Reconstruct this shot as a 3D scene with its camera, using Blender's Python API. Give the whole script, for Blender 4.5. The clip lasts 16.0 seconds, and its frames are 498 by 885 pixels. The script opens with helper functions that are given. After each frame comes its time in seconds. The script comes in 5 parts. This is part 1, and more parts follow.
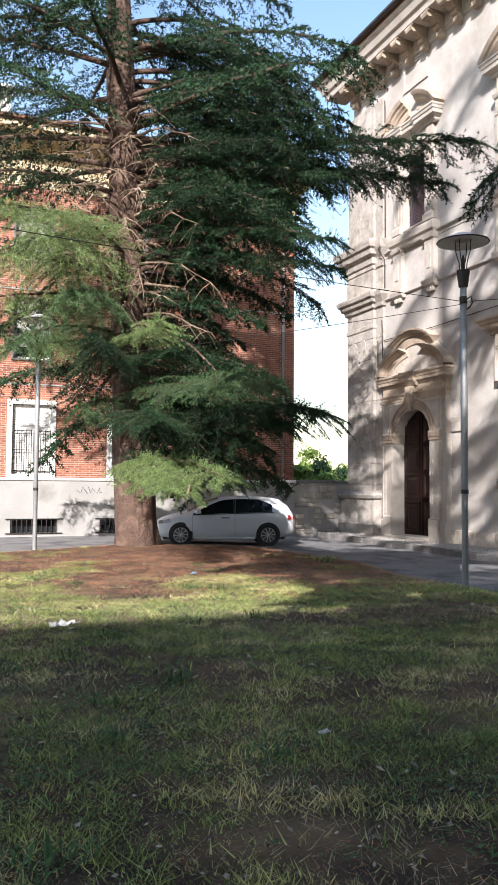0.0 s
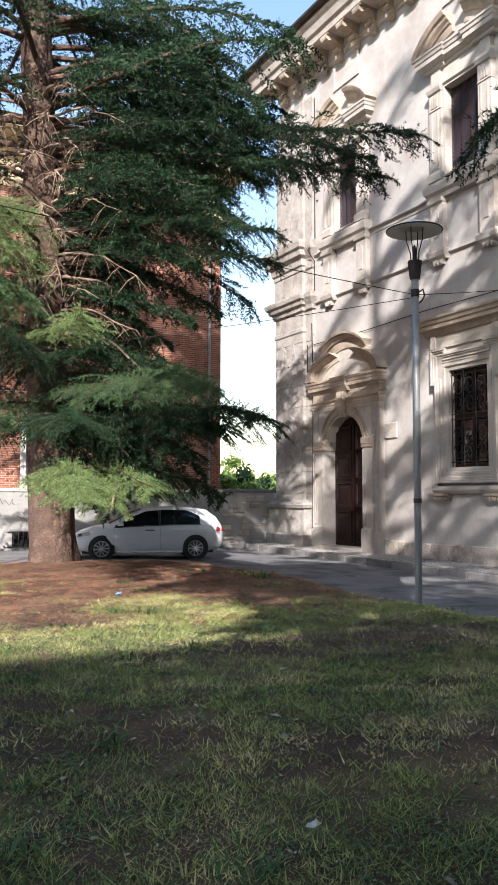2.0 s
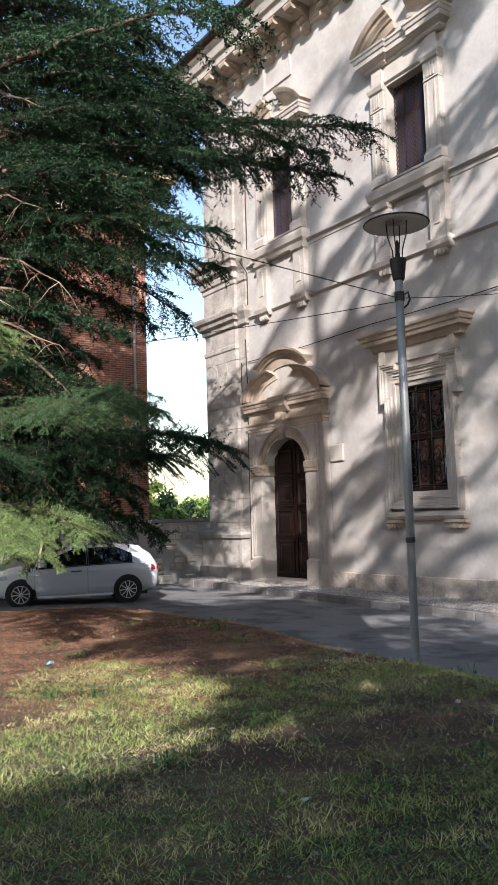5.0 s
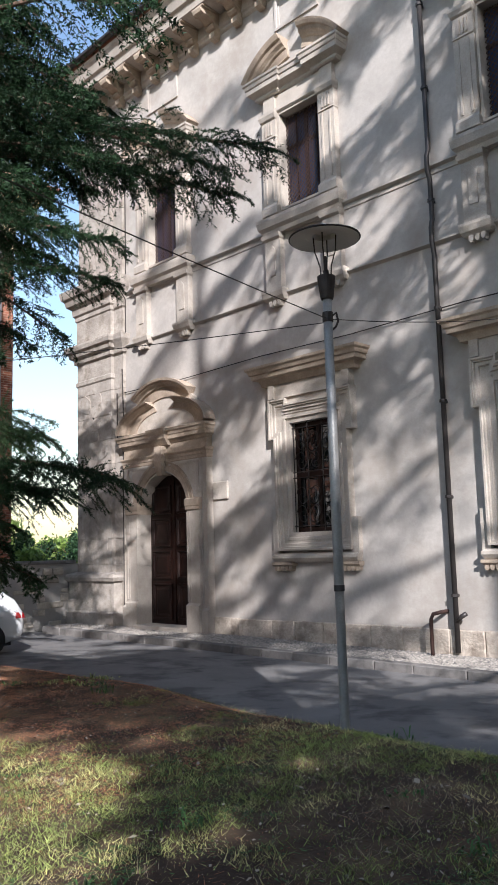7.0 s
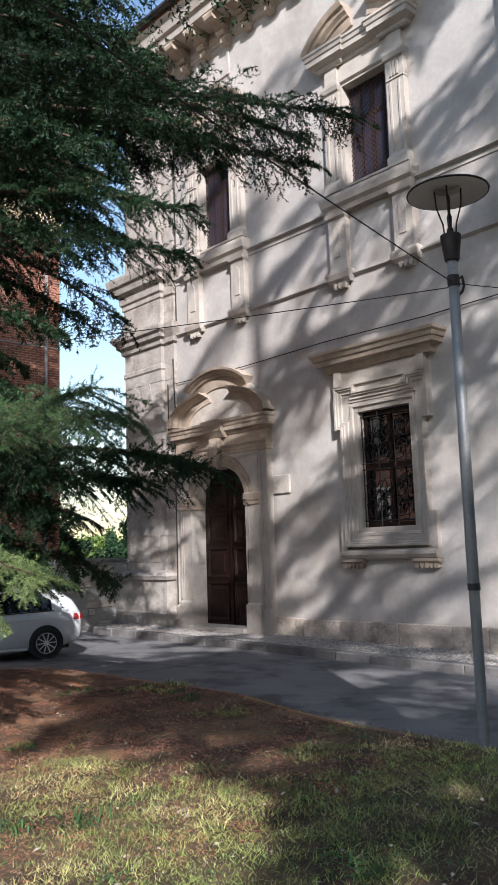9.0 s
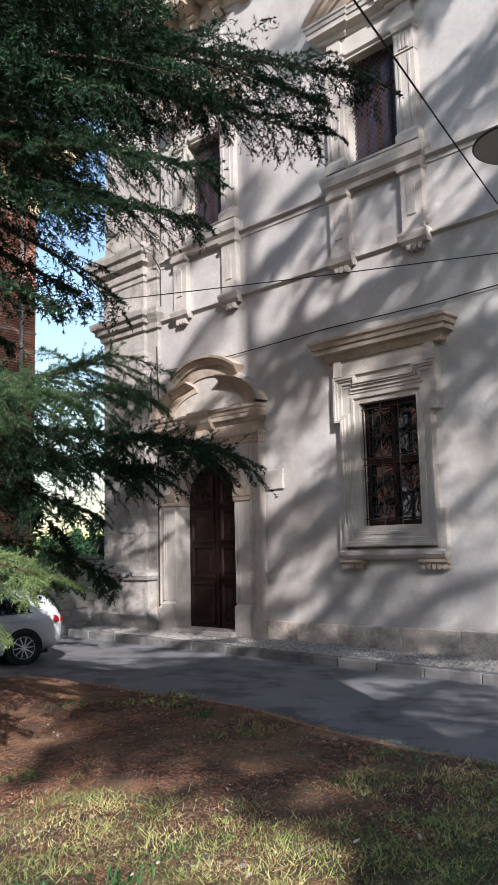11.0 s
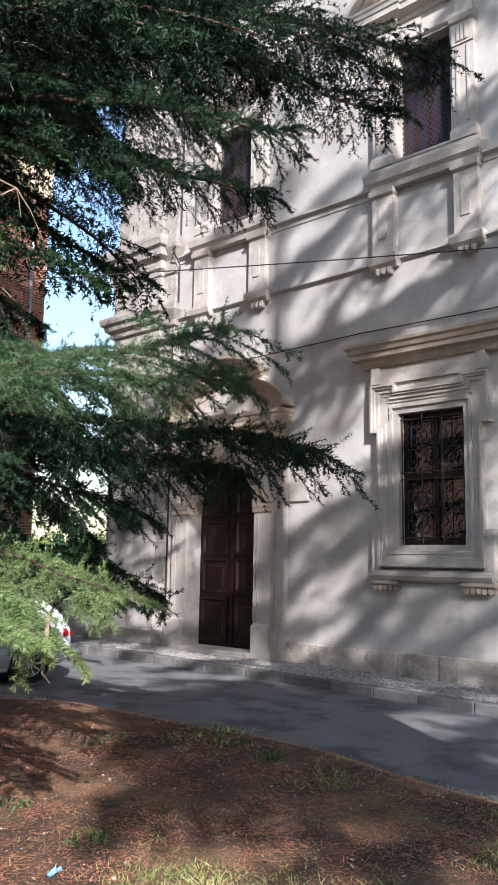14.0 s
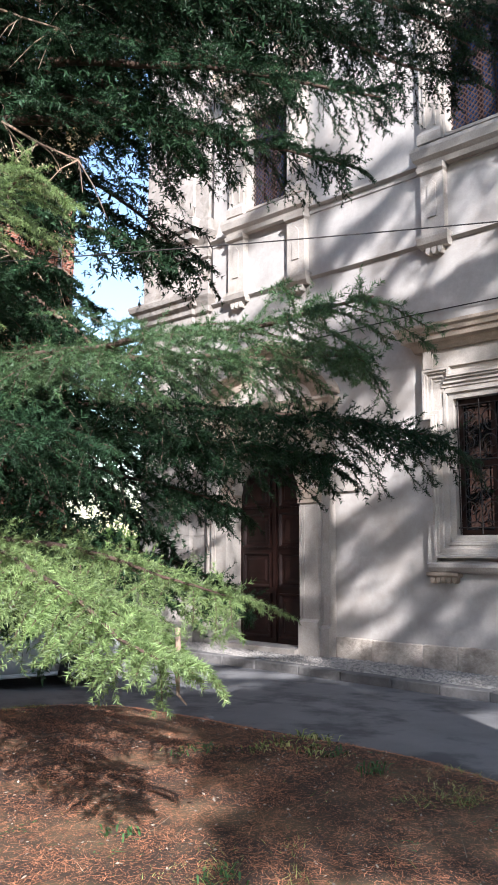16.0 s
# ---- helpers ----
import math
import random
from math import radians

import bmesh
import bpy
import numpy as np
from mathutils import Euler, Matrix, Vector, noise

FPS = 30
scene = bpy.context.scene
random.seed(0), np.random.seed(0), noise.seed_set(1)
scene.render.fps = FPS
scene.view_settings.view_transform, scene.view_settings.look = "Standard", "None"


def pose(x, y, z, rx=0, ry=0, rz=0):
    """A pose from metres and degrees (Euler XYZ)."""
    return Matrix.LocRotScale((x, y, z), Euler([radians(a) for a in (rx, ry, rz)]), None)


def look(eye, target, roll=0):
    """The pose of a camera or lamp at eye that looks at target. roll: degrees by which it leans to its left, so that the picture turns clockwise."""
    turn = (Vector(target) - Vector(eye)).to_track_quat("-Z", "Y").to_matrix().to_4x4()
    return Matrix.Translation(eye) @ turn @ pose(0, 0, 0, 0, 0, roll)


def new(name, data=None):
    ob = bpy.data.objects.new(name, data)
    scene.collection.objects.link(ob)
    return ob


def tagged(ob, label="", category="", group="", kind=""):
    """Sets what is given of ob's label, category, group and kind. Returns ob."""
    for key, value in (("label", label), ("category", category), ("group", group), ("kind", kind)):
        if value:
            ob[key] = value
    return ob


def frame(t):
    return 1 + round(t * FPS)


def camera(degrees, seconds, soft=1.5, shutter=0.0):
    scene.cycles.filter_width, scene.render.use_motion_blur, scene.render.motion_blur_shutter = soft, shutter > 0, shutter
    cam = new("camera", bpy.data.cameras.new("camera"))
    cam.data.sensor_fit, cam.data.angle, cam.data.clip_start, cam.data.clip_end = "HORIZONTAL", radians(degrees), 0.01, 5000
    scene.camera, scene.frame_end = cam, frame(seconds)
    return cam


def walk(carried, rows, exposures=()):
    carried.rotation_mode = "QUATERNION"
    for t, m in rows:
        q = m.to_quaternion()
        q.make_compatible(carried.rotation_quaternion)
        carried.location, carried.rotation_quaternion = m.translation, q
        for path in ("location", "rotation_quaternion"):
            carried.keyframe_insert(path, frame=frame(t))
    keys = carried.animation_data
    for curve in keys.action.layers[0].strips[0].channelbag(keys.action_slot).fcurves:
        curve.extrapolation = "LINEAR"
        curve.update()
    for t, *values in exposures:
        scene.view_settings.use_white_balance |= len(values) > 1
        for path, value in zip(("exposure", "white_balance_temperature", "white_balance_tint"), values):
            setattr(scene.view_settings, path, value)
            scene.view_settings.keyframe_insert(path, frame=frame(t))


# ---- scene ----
cam = camera(34.0, 16.0, soft=1.0)
METRES, EYE, TILT, LEAN, TURN = 11.2, 1.64, 0.0, 0.0, -22.2
ROWS = [
    (0.0, 0.0, 0.0, 0.0, -0.02, 3.11, -0.42),
    (0.5, -0.007, 0.0333, -0.0, -2.31, 3.37, -0.24),
    (1.0, -0.0066, 0.0728, 0.0001, -2.66, 3.3, -0.37),
    (1.5, -0.0151, 0.0996, -0.0008, -3.04, 3.51, -0.5),
    (2.0, -0.0199, 0.125, 0.0002, -5.74, 3.81, -0.07),
    (2.5, -0.0191, 0.1584, 0.0108, -6.88, 3.89, -0.47),
    (3.0, -0.0272, 0.1901, 0.0183, -8.43, 4.57, -1.23),
    (3.2, -0.03, 0.2031, 0.0192, -9.31, 4.51, -0.9404),
    (5.3, -0.0589, 0.3396, 0.029, -12.29, 5.13, 2.1004),
    (5.5, -0.0617, 0.3526, 0.0299, -12.95, 5.02, 2.39),
    (6.0, -0.064, 0.3887, 0.0321, -16.64, 6.41, 1.68),
    (6.5, -0.0742, 0.4163, 0.036, -21.42, 7.36, 1.43),
    (7.0, -0.0817, 0.4558, 0.0355, -21.89, 7.59, 1.63),
    (7.5, -0.0941, 0.4884, 0.0352, -20.4, 7.78, 2.01),
    (8.0, -0.1127, 0.5204, 0.0331, -20.49, 7.79, 1.81),
    (8.5, -0.123, 0.5452, 0.0347, -20.29, 7.51, 1.87),
    (8.7, -0.1255, 0.5578, 0.0346, -20.06, 7.57, 1.8252),
    (10.8, -0.1521, 0.6907, 0.0337, -22.96, 7.26, 1.3548),
    (11.0, -0.1546, 0.7033, 0.0336, -23.1, 7.46, 1.31),
    (11.5, -0.1599, 0.7314, 0.0359, -23.41, 7.39, 1.34),
    (12.0, -0.1613, 0.7594, 0.0377, -23.67, 8.18, 1.3),
    (12.5, -0.1738, 0.785, 0.0349, -23.9, 9.38, 0.81),
    (13.0, -0.188, 0.8048, 0.0378, -25.02, 9.61, 0.49),
    (13.5, -0.1962, 0.8297, 0.0361, -25.58, 9.2, -0.9),
    (14.0, -0.2077, 0.8521, 0.0372, -25.41, 8.36, -0.99),
    (14.5, -0.228, 0.8758, 0.0348, -25.2, 8.09, -1.32),
    (15.0, -0.2436, 0.8953, 0.0376, -25.02, 7.32, 0.31),
    (15.5, -0.249, 0.9223, 0.0412, -24.9, 7.1, 0.62),
    (16.0, -0.2559, 0.9408, 0.0432, -25.06, 7.67, -0.11),
]
walk(cam, [(t, pose(0, 0, EYE, TILT, LEAN, TURN) @ pose(METRES * x, METRES * y, METRES * z, 90 + pitch, roll, yaw)) for t, x, y, z, yaw, pitch, roll in ROWS],
     exposures=[(t, e, k, 14) for t, e, k in ((0.0, 0.9, 5860), (3.0, 0.86, 5840), (5.5, 0.64, 5800), (8.5, 0.47, 5690), (12.5, 0.52, 5600), (14.0, 0.76, 5560), (15.0, 0.98, 5540), (16.0, 1.06, 5540))])

# ---- light ----
SUN_WAY = Vector((1.0, 1.4, -0.95)).normalized()
world = bpy.data.worlds.new("sky")
scene.world = world
world.use_nodes = True
wn = world.node_tree.nodes
sky = wn.new("ShaderNodeTexSky")
sky.sky_type, sky.sun_disc = "NISHITA", False
sky.sun_elevation = math.asin(-SUN_WAY.z)
sky.sun_rotation = math.atan2(-SUN_WAY.x, -SUN_WAY.y)
sky.air_density, sky.dust_density, sky.ozone_density = 1.5, 0.9, 0.8
world.node_tree.links.new(sky.outputs[0], wn["Background"].inputs[0])
wn["Background"].inputs[1].default_value = 0.147
sun = new("sun", bpy.data.lights.new("sun", "SUN"))
sun.data.energy, sun.data.angle, sun.data.color = 6.4, radians(0.6), (1.0, 0.915, 0.81)
sun.matrix_world = look((0, 0, 60), Vector((0, 0, 60)) + SUN_WAY)


# ---- materials ----
def material(name, base, rough=0.85, scale=3.0, spread=0.25, second=None, fine=40.0, bump=0.15, metal=0.0, per_object=0.0,
             per_island=0.0, stain=None, stain_scale=0.6, stain_lo=0.52, stain_hi=0.72, spec=0.4, translucent=0.0, bump_dist=0.02):
    """A rough surface: a base colour that varies at two scales, stains of a second colour, and a fine relief."""
    m = bpy.data.materials.new(name)
    m.use_nodes = True
    nt = m.node_tree
    n, link = nt.nodes, nt.links.new
    bsdf = n["Principled BSDF"]
    co = n.new("ShaderNodeTexCoord").outputs["Object"]

    def tex(s, detail=5.0):
        t = n.new("ShaderNodeTexNoise")
        t.inputs["Scale"].default_value, t.inputs["Detail"].default_value, t.inputs["Roughness"].default_value = s, detail, 0.6
        link(co, t.inputs["Vector"])
        return t.outputs["Fac"]

    def mix(fac, a, b, blend="MIX"):
        x = n.new("ShaderNodeMix")
        x.data_type, x.blend_type = "RGBA", blend
        if isinstance(fac, float):
            x.inputs[0].default_value = fac
        else:
            link(fac, x.inputs[0])
        for value, socket in ((a, x.inputs[6]), (b, x.inputs[7])):
            if isinstance(value, tuple):
                socket.default_value = (*value, 1)
            else:
                link(value, socket)
        return x.outputs[2]

    def ramp(fac, lo, hi):
        r = n.new("ShaderNodeMapRange")
        r.inputs[1].default_value, r.inputs[2].default_value = lo, hi
        link(fac, r.inputs[0])
        return r.outputs[0]

    dark = tuple(c * (1 - spread) for c in base)
    light = tuple(min(1.0, c * (1 + spread)) for c in base)
    col = mix(ramp(tex(scale), 0.3, 0.7), dark, light)
    grain = tex(fine, 3.0)
    col = mix(mix_amount(ramp(grain, 0.35, 0.65), n, link, 0.35), col, second or dark)
    if stain:
        col = mix(ramp(tex(stain_scale, 8.0), stain_lo, stain_hi), col, stain)
    for amount, node, socket in ((per_object, "ShaderNodeObjectInfo", "Random"), (per_island, "ShaderNodeNewGeometry", "Random Per Island")):
        if amount:
            v = n.new("ShaderNodeMapRange")
            v.inputs[3].default_value, v.inputs[4].default_value = 1 - amount, 1 + amount
            link(n.new(node).outputs[socket], v.inputs[0])
            h = n.new("ShaderNodeHueSaturation")
            link(v.outputs[0], h.inputs["Value"])
            link(col, h.inputs["Color"])
            col = h.outputs[0]
    link(col, bsdf.inputs["Base Color"])
    bsdf.inputs["Roughness"].default_value, bsdf.inputs["Metallic"].default_value = rough, metal
    bsdf.inputs["Specular IOR Level"].default_value = spec
    if bump:
        b = n.new("ShaderNodeBump")
        b.inputs["Strength"].default_value, b.inputs["Distance"].default_value = bump, bump_dist
        link(grain, b.inputs["Height"])
        link(b.outputs[0], bsdf.inputs["Normal"])
    if translucent:
        tr = n.new("ShaderNodeBsdfTranslucent")
        link(col, tr.inputs[0])
        ms = n.new("ShaderNodeMixShader")
        ms.inputs[0].default_value = translucent
        link(bsdf.outputs[0], ms.inputs[1])
        link(tr.outputs[0], ms.inputs[2])
        link(ms.outputs[0], n["Material Output"].inputs[0])
    return m


def mix_amount(socket, n, link, amount):
    x = n.new("ShaderNodeMath")
    x.operation = "MULTIPLY"
    x.inputs[1].default_value = amount
    link(socket, x.inputs[0])
    return x.outputs[0]


PLASTER = material("plaster", (0.43, 0.4, 0.365), 0.9, 0.9, 0.15, (0.33, 0.3, 0.265), 10, 0.4, stain=(0.29, 0.25, 0.21), stain_scale=0.55, stain_lo=0.48, stain_hi=0.76, bump_dist=0.014)
WEATHERED = material("weathered_limestone", (0.4, 0.325, 0.25), 0.85, 2.0, 0.2, (0.24, 0.185, 0.135), 24, 0.35, per_object=0.1, stain=(0.22, 0.17, 0.125), stain_scale=1.6, stain_lo=0.5, stain_hi=0.72)
STONE = material("limestone", (0.45, 0.405, 0.35), 0.85, 2.0, 0.15, (0.29, 0.25, 0.205), 30, 0.3, per_object=0.08, stain=(0.29, 0.245, 0.195), stain_scale=1.3, stain_lo=0.54, stain_hi=0.8)
PLINTH = material("worn_stone", (0.47, 0.41, 0.34), 0.9, 3.0, 0.25, (0.25, 0.21, 0.17), 16, 0.7, per_object=0.15, stain=(0.24, 0.2, 0.16), stain_scale=2.2, stain_lo=0.52, stain_hi=0.68, bump_dist=0.04)
PITTED = material("pitted_limestone", (0.37, 0.335, 0.295), 0.95, 1.6, 0.25, (0.25, 0.22, 0.185), 8, 0.6, per_object=0.1, stain=(0.23, 0.2, 0.165), stain_scale=2.4, stain_lo=0.5, stain_hi=0.68, bump_dist=0.05)
RUBBLE = material("rubble_stone", (0.4, 0.36, 0.3), 0.95, 3.0, 0.2, (0.2, 0.18, 0.15), 20, 0.6, per_object=0.22, per_island=0.2, stain=(0.16, 0.14, 0.11), stain_scale=1.0)
RENDER_GREY = material("grey_render", (0.33, 0.315, 0.29), 0.95, 0.8, 0.18, (0.3, 0.28, 0.26), 12, 0.4, stain=(0.2, 0.19, 0.17), stain_scale=0.8)
CREAM = material("cream_paint", (0.68, 0.55, 0.34), 0.9, 1.0, 0.08, None, 20, 0.1)
WHITE = material("white_paint", (0.62, 0.6, 0.56), 0.6, 2.0, 0.05, None, 30, 0.05)
DOORWOOD = material("dark_door_wood", (0.018, 0.0075, 0.0055), 0.42, 6.0, 0.35, (0.008, 0.004, 0.003), 50, 0.25, spec=0.22, bump_dist=0.004)
SHUTTER = material("shutter_wood", (0.07, 0.04, 0.028), 0.7, 5.0, 0.2, None, 40, 0.1)
IRON = material("dark_iron", (0.03, 0.028, 0.027), 0.6, 8.0, 0.3, (0.07, 0.04, 0.025), 60, 0.2, metal=0.4)
RUST = material("rusty_lattice", (0.05, 0.026, 0.02), 0.8, 6.0, 0.3, None, 60, 0.2)
GALV = material("grey_painted_steel", (0.30, 0.30, 0.29), 0.5, 4.0, 0.15, (0.2, 0.19, 0.18), 40, 0.1, metal=0.35)
PIPE = material("brown_downpipe", (0.045, 0.04, 0.038), 0.45, 3.0, 0.25, None, 30, 0.1, metal=0.3)
ROOFTILE = material("roof_tile", (0.2, 0.1, 0.065), 0.9, 3.0, 0.25, None, 15, 0.4)
ASPHALT = material("asphalt", (0.15, 0.147, 0.145), 0.9, 0.9, 0.24, (0.24, 0.23, 0.215), 60, 0.5, stain=(0.085, 0.083, 0.083), stain_scale=1.1, stain_lo=0.5, stain_hi=0.62, bump_dist=0.006)
KERB = material("kerb_stone", (0.17, 0.16, 0.15), 0.9, 3.0, 0.25, (0.12, 0.11, 0.1), 30, 0.5, per_object=0.2, stain=(0.09, 0.085, 0.08), stain_scale=2.5)
COBBLE = material("pebble", (0.36, 0.33, 0.29), 0.8, 6.0, 0.2, None, 40, 0.2, per_island=0.3)
SOIL = material("lawn_soil", (0.05, 0.03, 0.018), 0.95, 0.5, 0.35, (0.022, 0.014, 0.009), 30, 0.9, stain=(0.14, 0.095, 0.05), stain_scale=0.9, stain_lo=0.47, stain_hi=0.64)
LITTER = material("needle_litter", (0.5, 0.22, 0.11), 0.95, 1.5, 0.4, (0.1, 0.042, 0.02), 60, 0.6, per_island=0.5)
GRASS = material("grass_blade", (0.26, 0.325, 0.095), 0.7, 0.4, 0.45, (0.46, 0.47, 0.18), 3, 0, per_island=0.8, stain=(0.78, 0.66, 0.34), stain_scale=0.8, stain_lo=0.5, stain_hi=0.68, translucent=0.45)
DRYGRASS = material("dry_grass", (0.45, 0.37, 0.24), 0.8, 0.8, 0.25, None, 3, 0, per_island=0.5, translucent=0.25)
WEED = material("weed_leaf", (0.07, 0.15, 0.045), 0.6, 2.0, 0.2, None, 5, 0, per_island=0.35, translucent=0.3)
DRYLEAF = material("dry_leaf", (0.4, 0.34, 0.26), 0.8, 3.0, 0.3, None, 20, 0, per_island=0.5)
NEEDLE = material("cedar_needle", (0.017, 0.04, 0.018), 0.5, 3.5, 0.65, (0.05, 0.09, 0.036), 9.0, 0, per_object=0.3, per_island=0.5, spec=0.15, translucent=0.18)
# sunlit boughs: sunshine put into the colour, a paler copy of the needles
SUNLIT = material("sunlit_needle", (0.165, 0.24, 0.078), 0.4, 4.5, 0.65, (0.36, 0.42, 0.19), 9.0, 0, per_object=0.15, per_island=0.5, translucent=0.35)
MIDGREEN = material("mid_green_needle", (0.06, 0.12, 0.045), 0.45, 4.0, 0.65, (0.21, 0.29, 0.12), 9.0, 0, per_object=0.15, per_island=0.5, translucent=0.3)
BARK = material("cedar_bark", (0.11, 0.068, 0.048), 0.95, 3.0, 0.4, (0.03, 0.019, 0.014), 18, 1.0, stain=(0.22, 0.145, 0.105), stain_scale=2.0, bump_dist=0.05)
TWIG = material("dead_twig", (0.3, 0.215, 0.15), 0.9, 3.0, 0.35, None, 30, 0.2)
HEDGE = material("garden_leaf", (0.2, 0.28, 0.06), 0.6, 0.3, 0.3, (0.06, 0.12, 0.03), 2, 0, per_island=0.4, translucent=0.35)


def glass(name, tint, rough=0.02):
    m = bpy.data.materials.new(name)
    m.use_nodes = True
    b = m.node_tree.nodes["Principled BSDF"]
    b.inputs["Base Color"].default_value = (*tint, 1)
    b.inputs["Roughness"].default_value = rough
    b.inputs["Specular IOR Level"].default_value = 0.8
    return m


# the blue of the reflected sky is put into the pane colour
LEADED = glass("leaded_sky_tint_glass", (0.03, 0.052, 0.12), 0.12)
PANE = glass("dark_window_glass", (0.012, 0.014, 0.016))
CARGLASS = glass("car_glass", (0.008, 0.01, 0.012))


def brick_material():
    m = bpy.data.materials.new("brick_wall")
    m.use_nodes = True
    nt = m.node_tree
    n, link = nt.nodes, nt.links.new
    b = n["Principled BSDF"]
    tc = n.new("ShaderNodeTexCoord")
    mp = n.new("ShaderNodeMapping")
    mp.inputs["Rotation"].default_value = (radians(-90), 0, 0)
    link(tc.outputs["Object"], mp.inputs["Vector"])
    t = n.new("ShaderNodeTexBrick")
    link(mp.outputs[0], t.inputs["Vector"])
    t.inputs["Scale"].default_value = 1.0
    t.inputs["Brick Width"].default_value, t.inputs["Row Height"].default_value = 0.26, 0.075
    t.inputs["Mortar Size"].default_value = 0.009
    t.inputs["Color1"].default_value, t.inputs["Color2"].default_value = (0.33, 0.12, 0.065, 1), (0.19, 0.062, 0.04, 1)
    t.inputs["Mortar"].default_value = (0.36, 0.27, 0.2, 1)
    nz = n.new("ShaderNodeTexNoise")
    nz.inputs["Scale"].default_value = 1.2
    link(tc.outputs["Object"], nz.inputs["Vector"])
    h = n.new("ShaderNodeHueSaturation")
    r = n.new("ShaderNodeMapRange")
    r.inputs[3].default_value, r.inputs[4].default_value = 0.7, 1.3
    link(nz.outputs["Fac"], r.inputs[0])
    link(r.outputs[0], h.inputs["Value"])
    link(t.outputs["Color"], h.inputs["Color"])
    link(h.outputs[0], b.inputs["Base Color"])
    b.inputs["Roughness"].default_value = 0.9
    bp = n.new("ShaderNodeBump")
    bp.inputs["Strength"].default_value, bp.inputs["Distance"].default_value = 0.6, 0.02
    bp.invert = True
    link(t.outputs["Fac"], bp.inputs["Height"])
    link(bp.outputs[0], b.inputs["Normal"])
    return m


BRICK = brick_material()


# ---- building blocks ----
def part(name, bm, mat, parent=None, label="", smooth=False):
    """Link a bmesh as one mesh object, under a thing or a part."""
    me = bpy.data.meshes.new(name)
    bmesh.ops.recalc_face_normals(bm, faces=bm.faces)
    bm.to_mesh(me)
    bm.free()
    if smooth:
        me.polygons.foreach_set("use_smooth", [True] * len(me.polygons))
    me.materials.append(mat)
    ob = new(name, me)
    ob.parent = parent
    if label:
        tagged(ob, label)
    return ob


def raw(name, verts, tris, mat, parent=None, label=""):
    """A mesh of triangles straight from arrays."""
    me = bpy.data.meshes.new(name)
    me.vertices.add(len(verts))
    me.vertices.foreach_set("co", np.ascontiguousarray(verts, dtype=np.float32).ravel())
    k = len(tris)
    me.loops.add(3 * k)
    me.loops.foreach_set("vertex_index", np.ascontiguousarray(tris, dtype=np.int32).ravel())
    me.polygons.add(k)
    me.polygons.foreach_set("loop_start", np.arange(0, 3 * k, 3, dtype=np.int32))
    me.update(calc_edges=True)
    me.materials.append(mat)
    ob = new(name, me)
    ob.parent = parent
    if label:
        tagged(ob, label)
    return ob


def thing(name, label, category, kind="", at=(0, 0, 0), rz=0, group=""):
    ob = new(name)
    ob.matrix_world = pose(*at, 0, 0, rz)
    return tagged(ob, label, category, group, kind)


def box(bm, x0, x1, y0, y1, z0, z1, bevel=0.0):
    vs = [bm.verts.new((x, y, z)) for z in (z0, z1) for x, y in ((x0, y0), (x1, y0), (x1, y1), (x0, y1))]
    fs = [bm.faces.new([vs[i] for i in q]) for q in ((3, 2, 1, 0), (4, 5, 6, 7), (0, 1, 5, 4), (1, 2, 6, 5), (2, 3, 7, 6), (3, 0, 4, 7))]
    if bevel:
        bmesh.ops.bevel(bm, geom=list({e for f in fs for e in f.edges}), offset=bevel, segments=1, affect="EDGES")
    return bm


def loft(bm, loops, cap=True, close=True):
    rings = [[bm.verts.new(p) for p in lp] for lp in loops]
    k = len(rings[0])
    for a, b in zip(rings, rings[1:]):
        for i in range(k if close else k - 1):
            bm.faces.new((a[i], a[(i + 1) % k], b[(i + 1) % k], b[i]))
    if cap:
        bm.faces.new(rings[0][::-1])
        bm.faces.new(rings[-1])
    return bm


def tube(bm, points, radii, sides=8):
    pts = [Vector(p) for p in points]
    loops = []
    for i, p in enumerate(pts):
        d = (pts[min(i + 1, len(pts) - 1)] - pts[max(i - 1, 0)]).normalized()
        u = d.orthogonal().normalized() if i == 0 else (u - d * u.dot(d)).normalized()
        v = d.cross(u)
        r = radii[i] if isinstance(radii, (list, tuple)) else radii
        loops.append([p + (u * math.cos(a) + v * math.sin(a)) * r for a in (2 * math.pi * k / sides for k in range(sides))])
    return loft(bm, loops)


# ---- the church: its long wall faces -x ----
W = 15.85
church = thing("church", "old plastered church with cream limestone portal, windows and cornices", "church")


def stack(bm, profile, y0, y1, back=0.05, ret=1.0):
    """A moulding along the wall: (depth, height) pairs from below, returned round both ends."""
    return loft(bm, [[(W + back, y0 - d * ret, z), (W - d, y0 - d * ret, z), (W - d, y1 + d * ret, z), (W + back, y1 + d * ret, z)] for d, z in profile])


def ring(bm, steps, y0, y1, z0, z1):
    """A frame round an opening: (inset, depth) pairs from the outside in."""
    loops = [[(W - d, y0 + i, z0 + i), (W - d, y1 - i, z0 + i), (W - d, y1 - i, z1 - i), (W - d, y0 + i, z1 - i)] for i, d in steps]
    return loft(bm, loops, cap=False)


def slab(bm, outline, d0, d1):
    """An outline in (y, z), between two depths before the wall."""
    return loft(bm, [[(W - d, y, z) for y, z in outline] for d in (d0, d1)])


